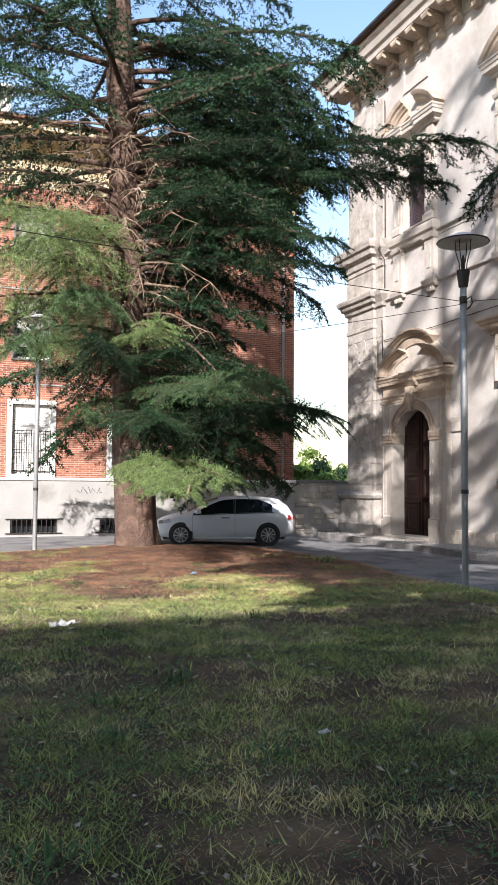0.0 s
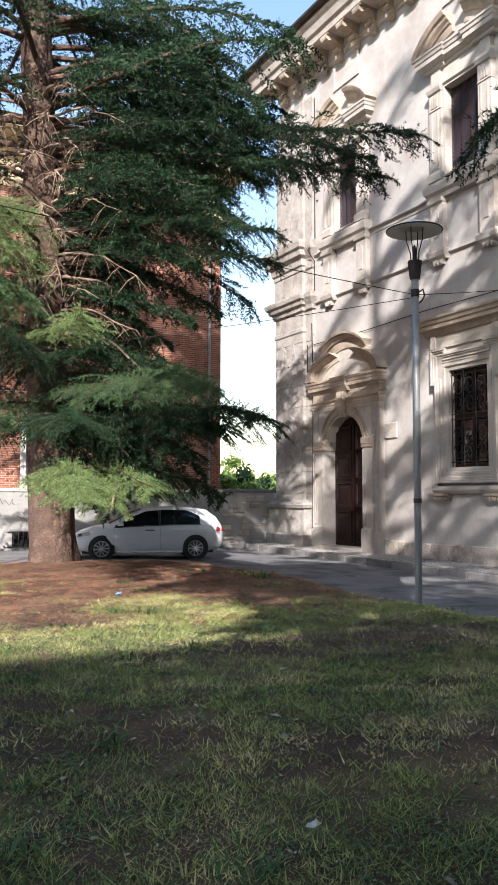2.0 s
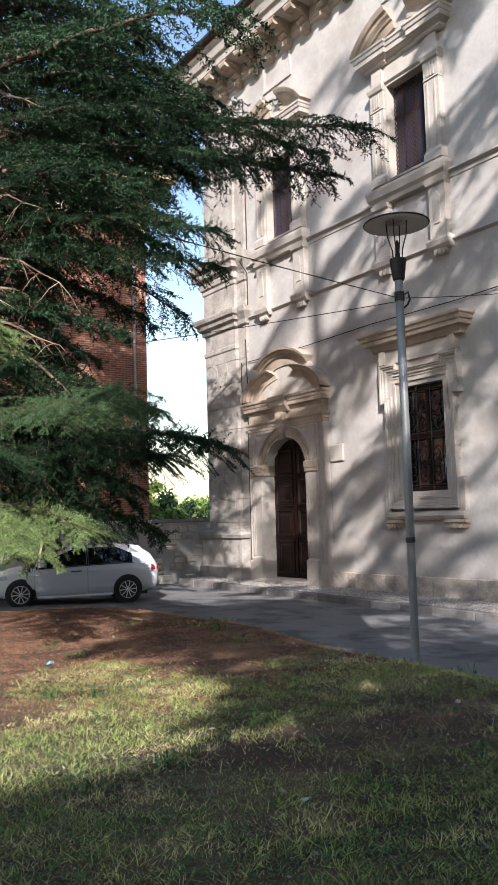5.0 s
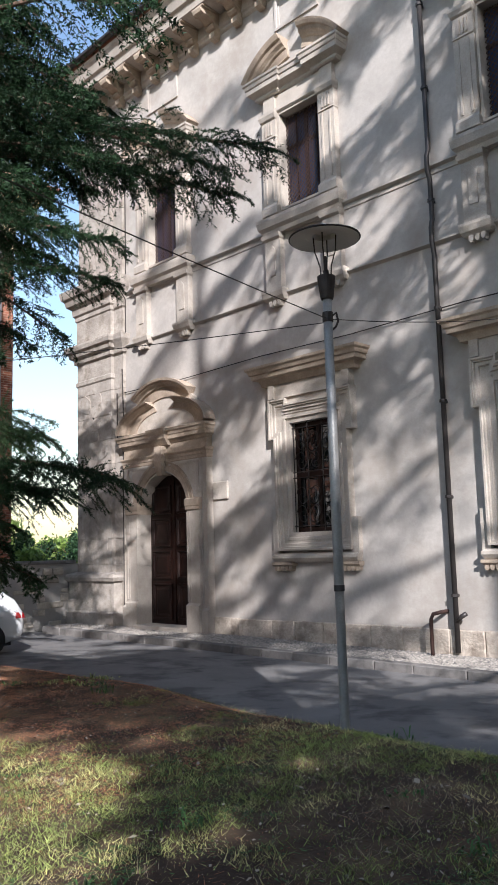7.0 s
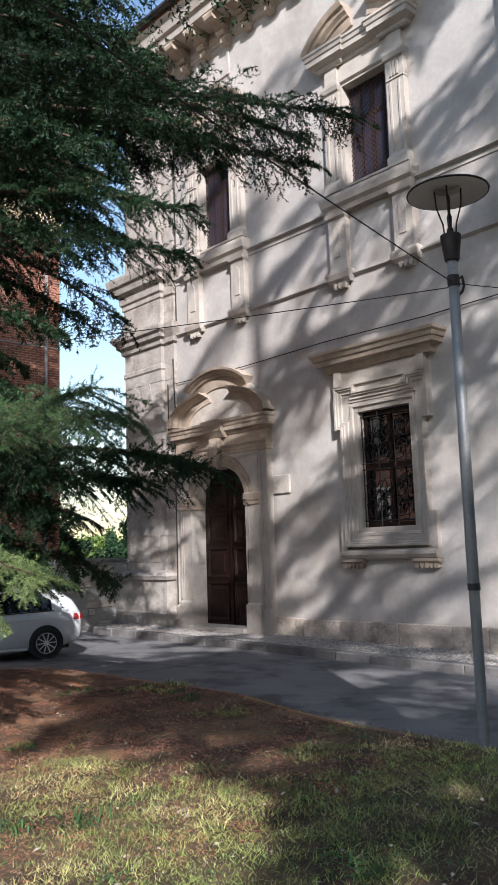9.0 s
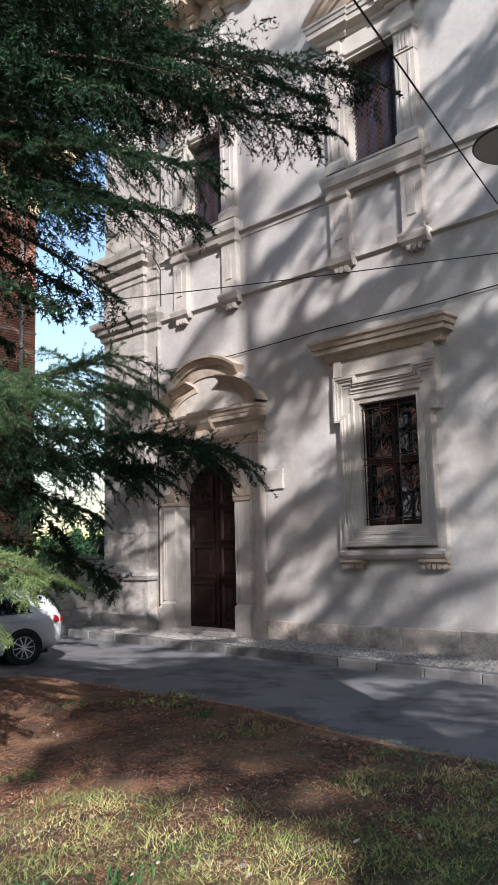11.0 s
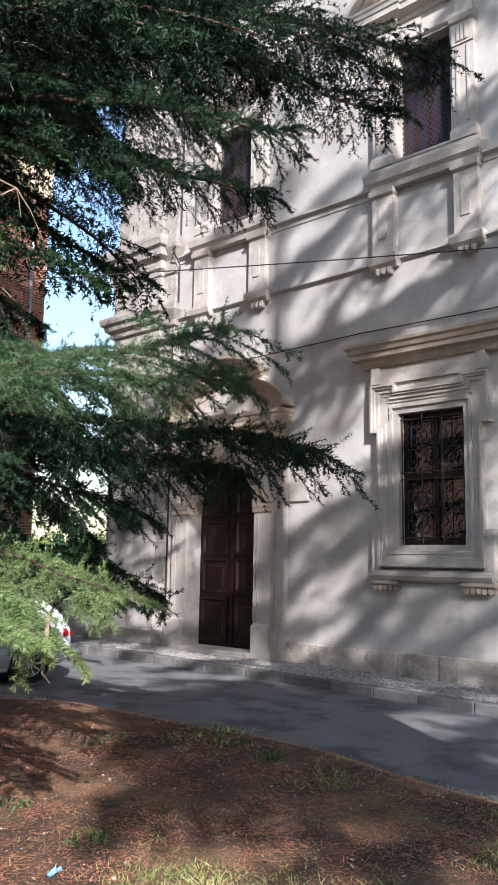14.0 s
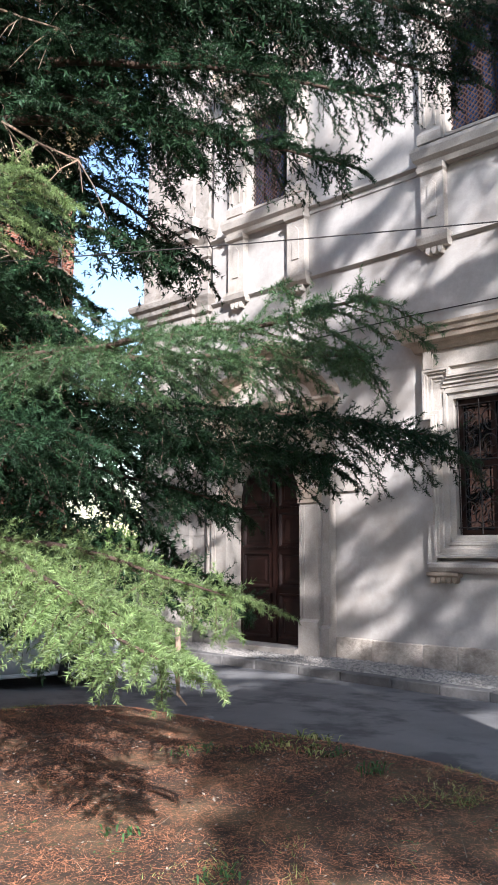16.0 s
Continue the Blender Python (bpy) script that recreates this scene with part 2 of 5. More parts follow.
def arc(bm, cy, cz, r0, r1, a0, a1, d0, d1, n=14):
    """A curved band, angles in degrees from +y upwards."""
    an = [radians(a0 + (a1 - a0) * k / n) for k in range(n + 1)]
    loops = []
    for a in an:
        c, s = math.cos(a), math.sin(a)
        loops.append([(W - d, cy + r * c, cz + r * s) for r, d in ((r0, d0), (r1, d0), (r1, d1), (r0, d1))])
    return loft(bm, loops)


def swept(bm, cy, cz, profile, a0, a1, n=18, squash=1.0):
    """A moulding swept along an arc: (radius, depth) pairs from the inside out, closed on the wall."""
    section = [(profile[0][0], 0.0)] + profile + [(profile[-1][0], 0.0)]
    loops = []
    for k in range(n + 1):
        a = radians(a0 + (a1 - a0) * k / n)
        loops.append([(W - d, cy + r * math.cos(a), cz + squash * r * math.sin(a)) for r, d in section])
    return loft(bm, loops)


BAYS = (1.0, 6.6, 12.2, 17.95)
PORTAL_Y = 23.58
UPPER = (1.0, 6.6, 12.2, 17.98, 23.6)
CORNER = 27.95
TOP = 17.3
holes = [(y - 0.755, y + 0.755, 2.445, 5.175) for y in BAYS] + [(y - 0.675, y + 0.675, 10.735, 13.315) for y in UPPER] + [(PORTAL_Y - 1.15, PORTAL_Y + 1.15, -0.6, 4.38)]
bm = bmesh.new()
ys = sorted({-22.0, CORNER} | {h for q in holes for h in q[:2]})
zs = sorted({-0.6, TOP + 1.2} | {h for q in holes for h in q[2:]})
for a, b in zip(ys, ys[1:]):
    for c, d in zip(zs, zs[1:]):
        if not any(q[0] - 0.01 < a and b < q[1] + 0.01 and q[2] - 0.01 < c and d < q[3] + 0.01 for q in holes):
            box(bm, W, W + 0.7, a, b, c, d)
bmesh.ops.remove_doubles(bm, verts=bm.verts, dist=0.001)
part("wall", bm, PLASTER, church, "pale grey-cream plaster wall with stains")
bm = bmesh.new()
box(bm, W + 0.72, 45, -22, -21.4, -0.6, TOP)
box(bm, W + 0.72, 45, CORNER - 0.6, CORNER, -0.6, TOP)
box(bm, 45, 45.6, -22, CORNER, -0.6, TOP)
part("rear_wall", bm, PLASTER, church)
bm = bmesh.new()
box(bm, W + 1.6, W + 1.7, -21, CORNER - 0.7, -0.5, TOP)
part("inner_partition", bm, PLASTER, church)
# roof
bm = bmesh.new()
loft(bm, [[(W - 1.2, y, 18.15), (30.5, y, 25.0), (46.5, y, 18.2), (46.5, y, 18.0), (W - 1.1, y, 17.97)] for y in (-23, CORNER + 1.3)])
part("roof", bm, ROOFTILE, church, "low tiled roof with a dark gutter edge")
bm = bmesh.new()
box(bm, W - 1.34, W - 1.14, -23, CORNER + 1.2, 18.02, 18.18, 0.04)
part("gutter", bm, PIPE, church)
# eaves cornice with brackets
bm = bmesh.new()
stack(bm, [(0.02, 16.74), (0.07, 16.78), (0.07, 16.86), (0.12, 16.9), (0.12, 17.25), (0.82, 17.3), (0.86, 17.5), (0.95, 17.55), (1.03, 17.78), (1.1, 17.86), (1.12, 17.96)], -21, CORNER)
cornice = part("eaves_cornice", bm, STONE, church, "deep carved stone eaves cornice")


def bracket(y):
    """A scrolled modillion under the eaves, with a small carved console below it on the frieze."""
    bm = bmesh.new()
    side = [(0.1, 17.285), (0.8, 17.285), (0.82, 17.2), (0.79, 17.11), (0.7, 17.06), (0.6, 17.09), (0.5, 17.07), (0.38, 16.98), (0.26, 16.94), (0.1, 16.93)]
    loft(bm, [[(W - d, y + s * (1.0 if z > 17.2 else 0.82), z) for d, z in side] for s in (-0.21, 0.21)])
    box(bm, W - 0.8, W - 0.1, y - 0.25, y + 0.25, 17.24, 17.287)
    ob = part("bracket", bm, WEATHERED, cornice)
    bm = bmesh.new()
    side = [(0.04, 16.95), (0.34, 16.95), (0.36, 16.88), (0.3, 16.82), (0.22, 16.8), (0.26, 16.72), (0.24, 16.62), (0.16, 16.56), (0.04, 16.55)]
    loft(bm, [[(W - d, y + w * (1.0 if z > 16.8 else 0.7), z) for d, z in side] for w in (-0.16, -0.08, 0.0, 0.08, 0.16)])
    part("console", bm, WEATHERED, ob)


for k in range(24):
    bracket(CORNER - 0.45 - k * 0.93)


def string_course(z, d, double):
    bm = bmesh.new()
    low = [(0.0, z - 0.2), (0.025, z - 0.19), (0.025, z - 0.08)] if double else [(0.0, z - 0.09)]
    stack(bm, low + [(d * 0.6, z - 0.06), (d, z - 0.04), (d, z), (0.0, z + 0.04)], -21, 25.7, ret=0)
    part("string_course", bm, PLASTER, church)


string_course(8.55, 0.09, False)
string_course(10.26, 0.12, True)


def courses(d, z0, z1, step):
    """A plain shaft cut into courses by fine joints."""
    out, z = [(d, z0)], z0 + step
    while z < z1:
        out += [(d, z), (d - 0.018, z + 0.006), (d - 0.018, z + 0.014), (d, z + 0.02)]
        z += step
    return out


# corner pilaster of stone
bm = bmesh.new()
stack(bm, courses(0.22, -0.6, 7.5, 0.78) + [(0.22, 7.55), (0.26, 7.6), (0.26, 7.72), (0.22, 7.75), (0.22, 8.3), (0.3, 8.34), (0.32, 8.48), (0.42, 8.54), (0.44, 8.66), (0.52, 8.72), (0.55, 8.84), (0.55, 8.9), (0.3, 8.96), (0.24, 9.02),
           (0.24, 9.78), (0.28, 9.82), (0.28, 9.95), (0.34, 10.0), (0.36, 10.22), (0.5, 10.32), (0.54, 10.5), (0.62, 10.56), (0.66, 10.74), (0.66, 10.82), (0.26, 10.92), (0.2, 11.0), (0.16, 16.2)], 26.35, CORNER - 0.1)
corner = part("corner_pilaster", bm, PITTED, church, "weathered stone corner pilaster with moulded capitals")
bm = bmesh.new()
stack(bm, courses(0.1, -0.6, 7.9, 0.78) + [(0.1, 8.32), (0.18, 8.36), (0.2, 8.5), (0.34, 8.75), (0.36, 8.9), (0.12, 9.0), (0.1, 9.8), (0.16, 9.85), (0.18, 10.2), (0.36, 10.5), (0.4, 10.78), (0.1, 10.9), (0.08, 16.2)], 25.75, 26.3)
part("half_pilaster", bm, PITTED, church)
bm = bmesh.new()
stack(bm, [(0.48, -0.6), (0.48, 0.28), (0.42, 0.34), (0.4, 1.2), (0.48, 1.25), (0.52, 1.36), (0.48, 1.44), (0.26, 1.52)], 26.2, CORNER - 0.05)
part("pilaster_base", bm, PITTED, church)


part("slot", box(bmesh.new(), W - 0.226, W - 0.2, 27.08, 27.17, 6.2, 6.82), IRON, corner)
# patched and broken stones on the pilaster's faces
crng = random.Random(17)
for k in range(18):
    yy, zz = crng.uniform(26.45, 27.75), crng.uniform(1.7, 7.2)
    bw, bh = crng.uniform(0.16, 0.5), crng.uniform(0.12, 0.34)
    bm = bmesh.new()
    rim = []
    for j in range(9):
        a = 2 * math.pi * j / 9
        q = crng.uniform(0.7, 1.05)
        rim.append((min(27.84, max(26.37, yy + bw * q * math.cos(a))), zz + bh * q * math.sin(a)))
    slab(bm, rim, 0.18, 0.222 + crng.uniform(0.006, 0.022))
    part("stone_patch", bm, PITTED, corner)


def ground_window(yc):
    """A barred ground-floor window in an eared stone frame under a cornice."""
    w = new("window")
    w.parent = church
    tagged(w, "tall barred window in a moulded limestone frame")
    bm = bmesh.new()
    # the eared moulding steps out and up at its upper corners
    loops = []
    for i, d in ((0, -0.02), (0, 0.21), (0.045, 0.21), (0.055, 0.175), (0.09, 0.175), (0.1, 0.13), (0.17, 0.13), (0.18, 0.09), (0.24, 0.09)):
        half = [(1.17 - i, 2.02 + i), (1.17 - i, 4.78 + i), (1.34 - i, 4.78 + i), (1.34 - i, 5.79 - i), (0.74 + i, 5.79 - i), (0.74 + i, 5.64 - i)]
        loops.append([(W - d, yc + a, b) for a, b in half] + [(W - d, yc - a, b) for a, b in half[::-1]])
    loft(bm, loops, cap=False)
    ring(bm, [(0, 0.0), (0, 0.105), (0.06, 0.105), (0.07, 0.055), (0.185, 0.055), (0.185, -0.42)], yc - 0.925, yc + 0.925, 2.27, 5.34)
    slab(bm, [(yc - 0.9, 5.3), (yc + 0.9, 5.3), (yc + 0.9, 5.5), (yc - 0.9, 5.5)], -0.02, 0.066)
    for s in (-1, 1):
        slab(bm, [(yc + s * 0.92, 2.25), (yc + s * 1.12, 2.25), (yc + s * 1.12, 5.56), (yc + s * 0.92, 5.56)], -0.02, 0.068)
        slab(bm, [(yc + s * 1.14, 1.9), (yc + s * 1.34, 1.9), (yc + s * 1.34, 2.75), (yc + s * 1.14, 2.75)], -0.02, 0.14)
    part("window_frame", bm, STONE, w)
    bm = bmesh.new()
    stack(bm, [(0.108, 5.6), (0.108, 5.8), (0.17, 5.803), (0.17, 6.2)], yc - 1.2, yc + 1.2, ret=0)
    for s in (-1, 1):
        stack(bm, [(0.22, 5.803), (0.22, 6.2)], yc + s * 1.2 - 0.1, yc + s * 1.2 + 0.1, ret=0)
    part("frieze", bm, STONE, w)
    bm = bmesh.new()
    stack(bm, [(0.22, 6.16), (0.24, 6.22), (0.26, 6.26), (0.28, 6.31), (0.42, 6.34), (0.43, 6.45), (0.47, 6.46), (0.5, 6.54), (0.55, 6.58), (0.56, 6.64), (0.1, 6.72)], yc - 1.3, yc + 1.3, ret=0.9)
    part("cornice", bm, WEATHERED, w)
    bm = bmesh.new()
    stack(bm, [(0.08, 1.72), (0.16, 1.76), (0.22, 1.84), (0.22, 1.9), (0.1, 1.96)], yc - 1.22, yc + 1.22, ret=0.5)
    part("window_sill", bm, STONE, w)
    for s in (-1, 1):
        bm = bmesh.new()
        stack(bm, [(0.14, 1.64), (0.2, 1.68), (0.2, 1.74)], yc + s * 1.02 - 0.3, yc + s * 1.02 + 0.3, ret=0.2)
        for k in range(5):
            c = yc + s * 1.02 - 0.24 + 0.12 * k
            slab(bm, [(c - 0.045, 1.645), (c - 0.045, 1.57), (c - 0.02, 1.53), (c + 0.02, 1.53), (c + 0.045, 1.57), (c + 0.045, 1.645)], 0.0, 0.15)
        part("sill_bracket", bm, WEATHERED, w)
    bm = bmesh.new()
    box(bm, W + 0.22, W + 0.24, yc - 0.76, yc + 0.76, 2.4, 5.2)
    part("pane", bm, PANE, w)
    for dy in (-0.69, 0, 0.69):
        part("casement_stile", box(bmesh.new(), W + 0.15, W + 0.2, yc + dy - 0.045, yc + dy + 0.045, 2.47, 5.15), DOORWOOD, w)
    for z in (2.5, 3.85, 5.1):
        part("casement_rail", box(bmesh.new(), W + 0.145, W + 0.202, yc - 0.73, yc + 0.73, z - 0.06, z + 0.06), DOORWOOD, w)
    # wrought-iron grille: bars with scrolls
    bm = bmesh.new()
    x = W + 0.02
    for dy in (-0.69, -0.23, 0.23, 0.69):
        tube(bm, [(x, yc + dy, 2.47), (x, yc + dy, 5.15)], 0.014, 5)
    for z in (2.6, 3.78, 3.92, 5.02):
        tube(bm, [(x, yc - 0.73, z), (x, yc + 0.73, z)], 0.014, 5)
    for dy in (-0.46, 0, 0.46):
        for zc in (2.9, 3.35, 4.2, 4.68):
            for s in (-1, 1):
                pts = []
                for k in range(11):
                    a = k / 10 * 1.45 * math.pi
                    r = 0.2 * (1 - 0.055 * k)
                    pts.append((x, yc + dy + s * r * math.cos(a) * 0.9, zc + r * math.sin(a) * s + s * 0.04))
                tube(bm, pts, 0.013, 4)
    part("grille", bm, IRON, w, "dark scrolled wrought-iron grille")


for y in BAYS[1:]:
    ground_window(y)


def upper_window(yc):
    """A tall latticed window between small pilasters under a broken curved pediment."""
    w = new("window")
    w.parent = church
    tagged(w, "upper window with rusty lattice under a broken curved pediment")
    bm = bmesh.new()
    ring(bm, [(0, 0.0), (0, 0.1), (0.06, 0.1), (0.06, -0.45)], yc - 0.72, yc + 0.72, 10.69, 13.36)
    part("window_frame", bm, STONE, w)
    for s in (-1, 1):
        c = yc + s * 0.98
        bm = bmesh.new()
        stack(bm, [(0.24, 10.62), (0.24, 10.82), (0.2, 10.88), (0.17, 10.92), (0.17, 12.7), (0.2, 12.72), (0.17, 12.76), (0.17, 13.2), (0.22, 13.24), (0.26, 13.34), (0.26, 13.42)], c - 0.16, c + 0.16, ret=0.5)
        for dy in (-0.09, 0.0, 0.09):
            if dy:
                slab(bm, [(c + dy * 1.35 - 0.022, 10.98), (c + dy * 1.35 + 0.022, 10.98), (c + dy * 1.35 + 0.022, 12.66), (c + dy * 1.35 - 0.022, 12.66)], 0.1, 0.2)
            slab(bm, [(c + dy - 0.025, 12.8), (c + dy + 0.025, 12.8), (c + dy + 0.025, 13.15), (c + dy - 0.025, 13.15)], 0.1, 0.2)
        part("pilaster", bm, STONE, w)
        bm = bmesh.new()
        stack(bm, [(0.14, 13.42), (0.14, 13.92)], c - 0.2, c + 0.2, ret=0)
        part("frieze_block", bm, STONE, w)
        bm = bmesh.new()
        stack(bm, [(0.1, 8.4), (0.12, 8.6), (0.17, 8.66), (0.17, 9.95), (0.24, 10.0), (0.27, 10.1)], c - 0.18, c + 0.18, ret=0.5)
        slab(bm, [(c - 0.1, 9.0), (c + 0.1, 9.0), (c + 0.1, 9.7), (c, 9.82), (c - 0.1, 9.7)], 0.1, 0.195)
        part("pedestal", bm, STONE, w)
        bm = bmesh.new()
        stack(bm, [(0.14, 8.36), (0.22, 8.44), (0.26, 8.56), (0.26, 8.62), (0.1, 8.68)], c - 0.26, c + 0.26, ret=0.4)
        for k in range(3):
            e = c - 0.14 + 0.14 * k
            slab(bm, [(e - 0.05, 8.36), (e - 0.05, 8.28), (e - 0.02, 8.22), (e + 0.02, 8.22), (e + 0.05, 8.28), (e + 0.05, 8.36)], 0.0, 0.16)
        part("bracket", bm, STONE, w)
    bm = bmesh.new()
    stack(bm, [(0.18, 10.1), (0.22, 10.2), (0.3, 10.28), (0.34, 10.44), (0.34, 10.52), (0.12, 10.62)], yc - 1.15, yc + 1.15, ret=0.7)
    part("window_sill", bm, STONE, w)
    bm = bmesh.new()
    stack(bm, [(0.12, 13.36), (0.16, 13.4), (0.16, 13.5), (0.08, 13.56), (0.08, 13.92)], yc - 0.78, yc + 0.78, ret=0)
    crown = [(0.1, 13.9), (0.14, 13.94), (0.14, 14.0), (0.2, 14.03), (0.31, 14.08), (0.32, 14.2), (0.35, 14.22), (0.37, 14.3), (0.4, 14.33), (0.4, 14.39), (0.1, 14.46)]
    stack(bm, crown, yc - 0.74, yc + 0.74, ret=0)
    for s in (-1, 1):
        stack(bm, [(d + 0.075, z) for d, z in crown], yc + s * 0.98 - 0.24, yc + s * 0.98 + 0.24, ret=0.85)
    part("entablature", bm, STONE, w)
    bm = bmesh.new()
    slab(bm, [(yc + 1.45 * math.cos(radians(a)), 14.42 + 0.8 * max(0.0, math.sin(radians(a)))) for a in range(0, 181, 12)], -0.02, 0.06)
    part("tympanum", bm, PLASTER, w)
    for a0, a1 in ((36, 81), (99, 144)):
        bm = bmesh.new()
        swept(bm, yc, 13.245, [(1.5, 0.14), (1.74, 0.14), (1.76, 0.2), (1.8, 0.22), (1.86, 0.3), (1.94, 0.33), (1.96, 0.4), (2.03, 0.44), (2.08, 0.46)], a0, a1)
        part("pediment_half", bm, WEATHERED, w)
    bm = bmesh.new()
    box(bm, W + 0.245, W + 0.26, yc - 0.7, yc + 0.7, 10.7, 13.35)
    part("pane", bm, LEADED, w)
    bm = bmesh.new()
    step = 0.125
    for k in range(-34, 35):
        for s in (-1, 1):
            pts = []
            y0, z0 = yc - 0.66, 12.0 + k * step
            for a in (0.0, 1.32):
                pts.append((y0 + a, z0 + s * a))
            (ya, za), (yb, zb) = pts
            lo, hi = 10.76, 13.29
            ts = [0.0, 1.0]
            dz = zb - za
            for lim in (lo, hi):
                ts.append((lim - za) / dz)
            t0, t1 = sorted(ts)[1:3]
            za2, zb2 = za + dz * t0, za + dz * t1
            if t0 < 0 or t1 > 1 or not (lo - 0.01 <= min(za2, zb2) and max(za2, zb2) <= hi + 0.01) or abs(t1 - t0) < 0.03:
                continue
            tube(bm, [(W + 0.16, ya + (yb - ya) * t0, za2), (W + 0.16, ya + (yb - ya) * t1, zb2)], 0.013, 4)
    for s in (-0.34, 0.0, 0.34):
        part("mullion", box(bmesh.new(), W + 0.19, W + 0.235, yc + s - (0.05 if s == 0 else 0.015), yc + s + (0.05 if s == 0 else 0.015), 10.74, 13.31), DOORWOOD, w)
    part("transom", box(bmesh.new(), W + 0.188, W + 0.233, yc - 0.67, yc + 0.67, 12.42, 12.5), DOORWOOD, w)
    part("lattice", bm, RUST, w, "rusty diagonal iron lattice")


for y in UPPER[1:]:
    upper_window(y)

# attic panels under the eaves
for y in UPPER[1:]:
    bm = bmesh.new()
    ring(bm, [(0, 0.0), (0, 0.05), (0.07, 0.05), (0.08, 0.02), (0.14, 0.02), (0.15, 0.004), (0.49, 0.004)], y - 0.75, y + 0.75, 15.72, 16.72)
    part("attic_frame", bm, PLASTER, church)


# ---- portal ----
portal = new("portal")
portal.parent = church
tagged(portal, "cream limestone portal with arch, keystone and broken curved pediment")
PY = PORTAL_Y
for s in (-1, 1):
    bm = bmesh.new()
    c = PY + s * 1.4
    stack(bm, [(0.36, -0.3), (0.36, 0.62), (0.28, 0.68), (0.28, 3.2)], c - 0.27, c + 0.27, back=0.3, ret=0)
    for dy in (-0.235, -0.165, 0.165, 0.235):
        slab(bm, [(c + dy - 0.028, 0.72), (c + dy + 0.028, 0.72), (c + dy + 0.028, 3.16), (c + dy - 0.028, 3.16)], 0.2, 0.31 if abs(dy) > 0.2 else 0.295)
    part("jamb", bm, STONE, portal)
    bm = bmesh.new()
    stack(bm, [(0.3, 3.2), (0.325, 3.22), (0.325, 3.3), (0.345, 3.33), (0.345, 3.5), (0.28, 3.54)], c - 0.275, c + 0.275, back=0.3, ret=0.08)
    part("impost", bm, WEATHERED, portal)
    bm = bmesh.new()
    c = PY + s * 1.79
    stack(bm, [(0.28, -0.3), (0.28, 0.5), (0.2, 0.56), (0.2, 4.62)], c - 0.125, c + 0.125, ret=0)
    for dy in (-0.095, 0.095):
        slab(bm, [(c + dy - 0.02, 0.6), (c + dy + 0.02, 0.6), (c + dy + 0.02, 4.6), (c + dy - 0.02, 4.6)], 0.12, 0.225)
    part("side_strip", bm, STONE, portal)
# spandrel with the round arch cut out
bm = bmesh.new()
n = 20
pts = [(PY + 1.13 * math.cos(math.pi * k / n), 3.28 + 1.05 * math.sin(math.pi * k / n)) for k in range(n + 1)]
outer = [(PY + 1.66, 3.54)] + [(PY + 1.66 * (1 - 2 * k / (n - 2)), 4.62) for k in range(n - 1)] + [(PY - 1.66, 3.54)]
loft(bm, [[(W - 0.22, *outer[i]), (W - 0.22, *pts[i]), (W + 0.3, *pts[i]), (W + 0.3, *outer[i])] for i in range(n + 1)])
part("spandrel", bm, STONE, portal)
bm = bmesh.new()
arc(bm, PY, 3.28, 1.12, 1.24, 9, 171, 0.1, 0.27, 20)
arc(bm, PY, 3.28, 1.22, 1.36, 9, 171, 0.1, 0.24, 20)
arc(bm, PY, 3.28, 1.34, 1.4, 9, 171, 0.1, 0.28, 20)
part("arch", bm, WEATHERED, portal)
bm = bmesh.new()
loft(bm, [[(W - d, PY - w, z), (W - d, PY + w, z), (W, PY + w, z), (W, PY - w, z)] for w, z, d in ((0.12, 4.26, 0.32), (0.14, 4.4, 0.38), (0.16, 4.65, 0.42), (0.17, 4.95, 0.4), (0.18, 5.1, 0.4))])
part("keystone", bm, WEATHERED, portal)
bm = bmesh.new()
stack(bm, [(0.22, 4.62), (0.235, 4.64), (0.235, 4.72), (0.25, 4.73), (0.25, 4.81), (0.27, 4.82), (0.3, 4.87), (0.3, 4.9), (0.2, 4.92), (0.2, 5.16), (0.23, 5.18), (0.25, 5.24), (0.33, 5.28), (0.34, 5.39), (0.36, 5.4), (0.38, 5.47), (0.42, 5.51), (0.43, 5.57), (0.2, 5.64)], PY - 1.76, PY + 1.76, ret=0.75)
stack(bm, [(0.3, 5.12), (0.36, 5.2), (0.44, 5.3), (0.46, 5.42), (0.5, 5.48), (0.53, 5.59), (0.3, 5.65)], PY - 0.3, PY + 0.3, ret=0.2)
part("entablature", bm, WEATHERED, portal)
for a0, a1 in ((1, 74), (106, 179)):
    bm = bmesh.new()
    swept(bm, PY, 5.64, [(1.36, 0.13), (1.74, 0.13), (1.77, 0.2), (1.83, 0.22), (1.91, 0.32), (1.98, 0.34), (1.99, 0.39), (2.08, 0.42)], a0, a1, 22, 0.43)
    part("pediment_half", bm, WEATHERED, portal)
bm = bmesh.new()
slab(bm, [(PY + 1.75 * math.cos(math.pi * k / 24), 5.62 + 1.2 * math.sin(math.pi * k / 24)) for k in range(25)], -0.02, 0.1)
part("tympanum", bm, STONE, portal)
bm = bmesh.new()
swept(bm, PY, 4.89, [(1.68, 0.14), (1.98, 0.14), (2.0, 0.21), (2.05, 0.23), (2.1, 0.32), (2.13, 0.33), (2.14, 0.38), (2.21, 0.4)], 54, 126, 22)
part("crowning_arc", bm, WEATHERED, portal)
bm = bmesh.new()
box(bm, W - 0.5, W + 0.5, PY - 1.14, PY + 1.14, -0.3, 0.02, 0.015)
part("threshold", bm, STONE, portal)

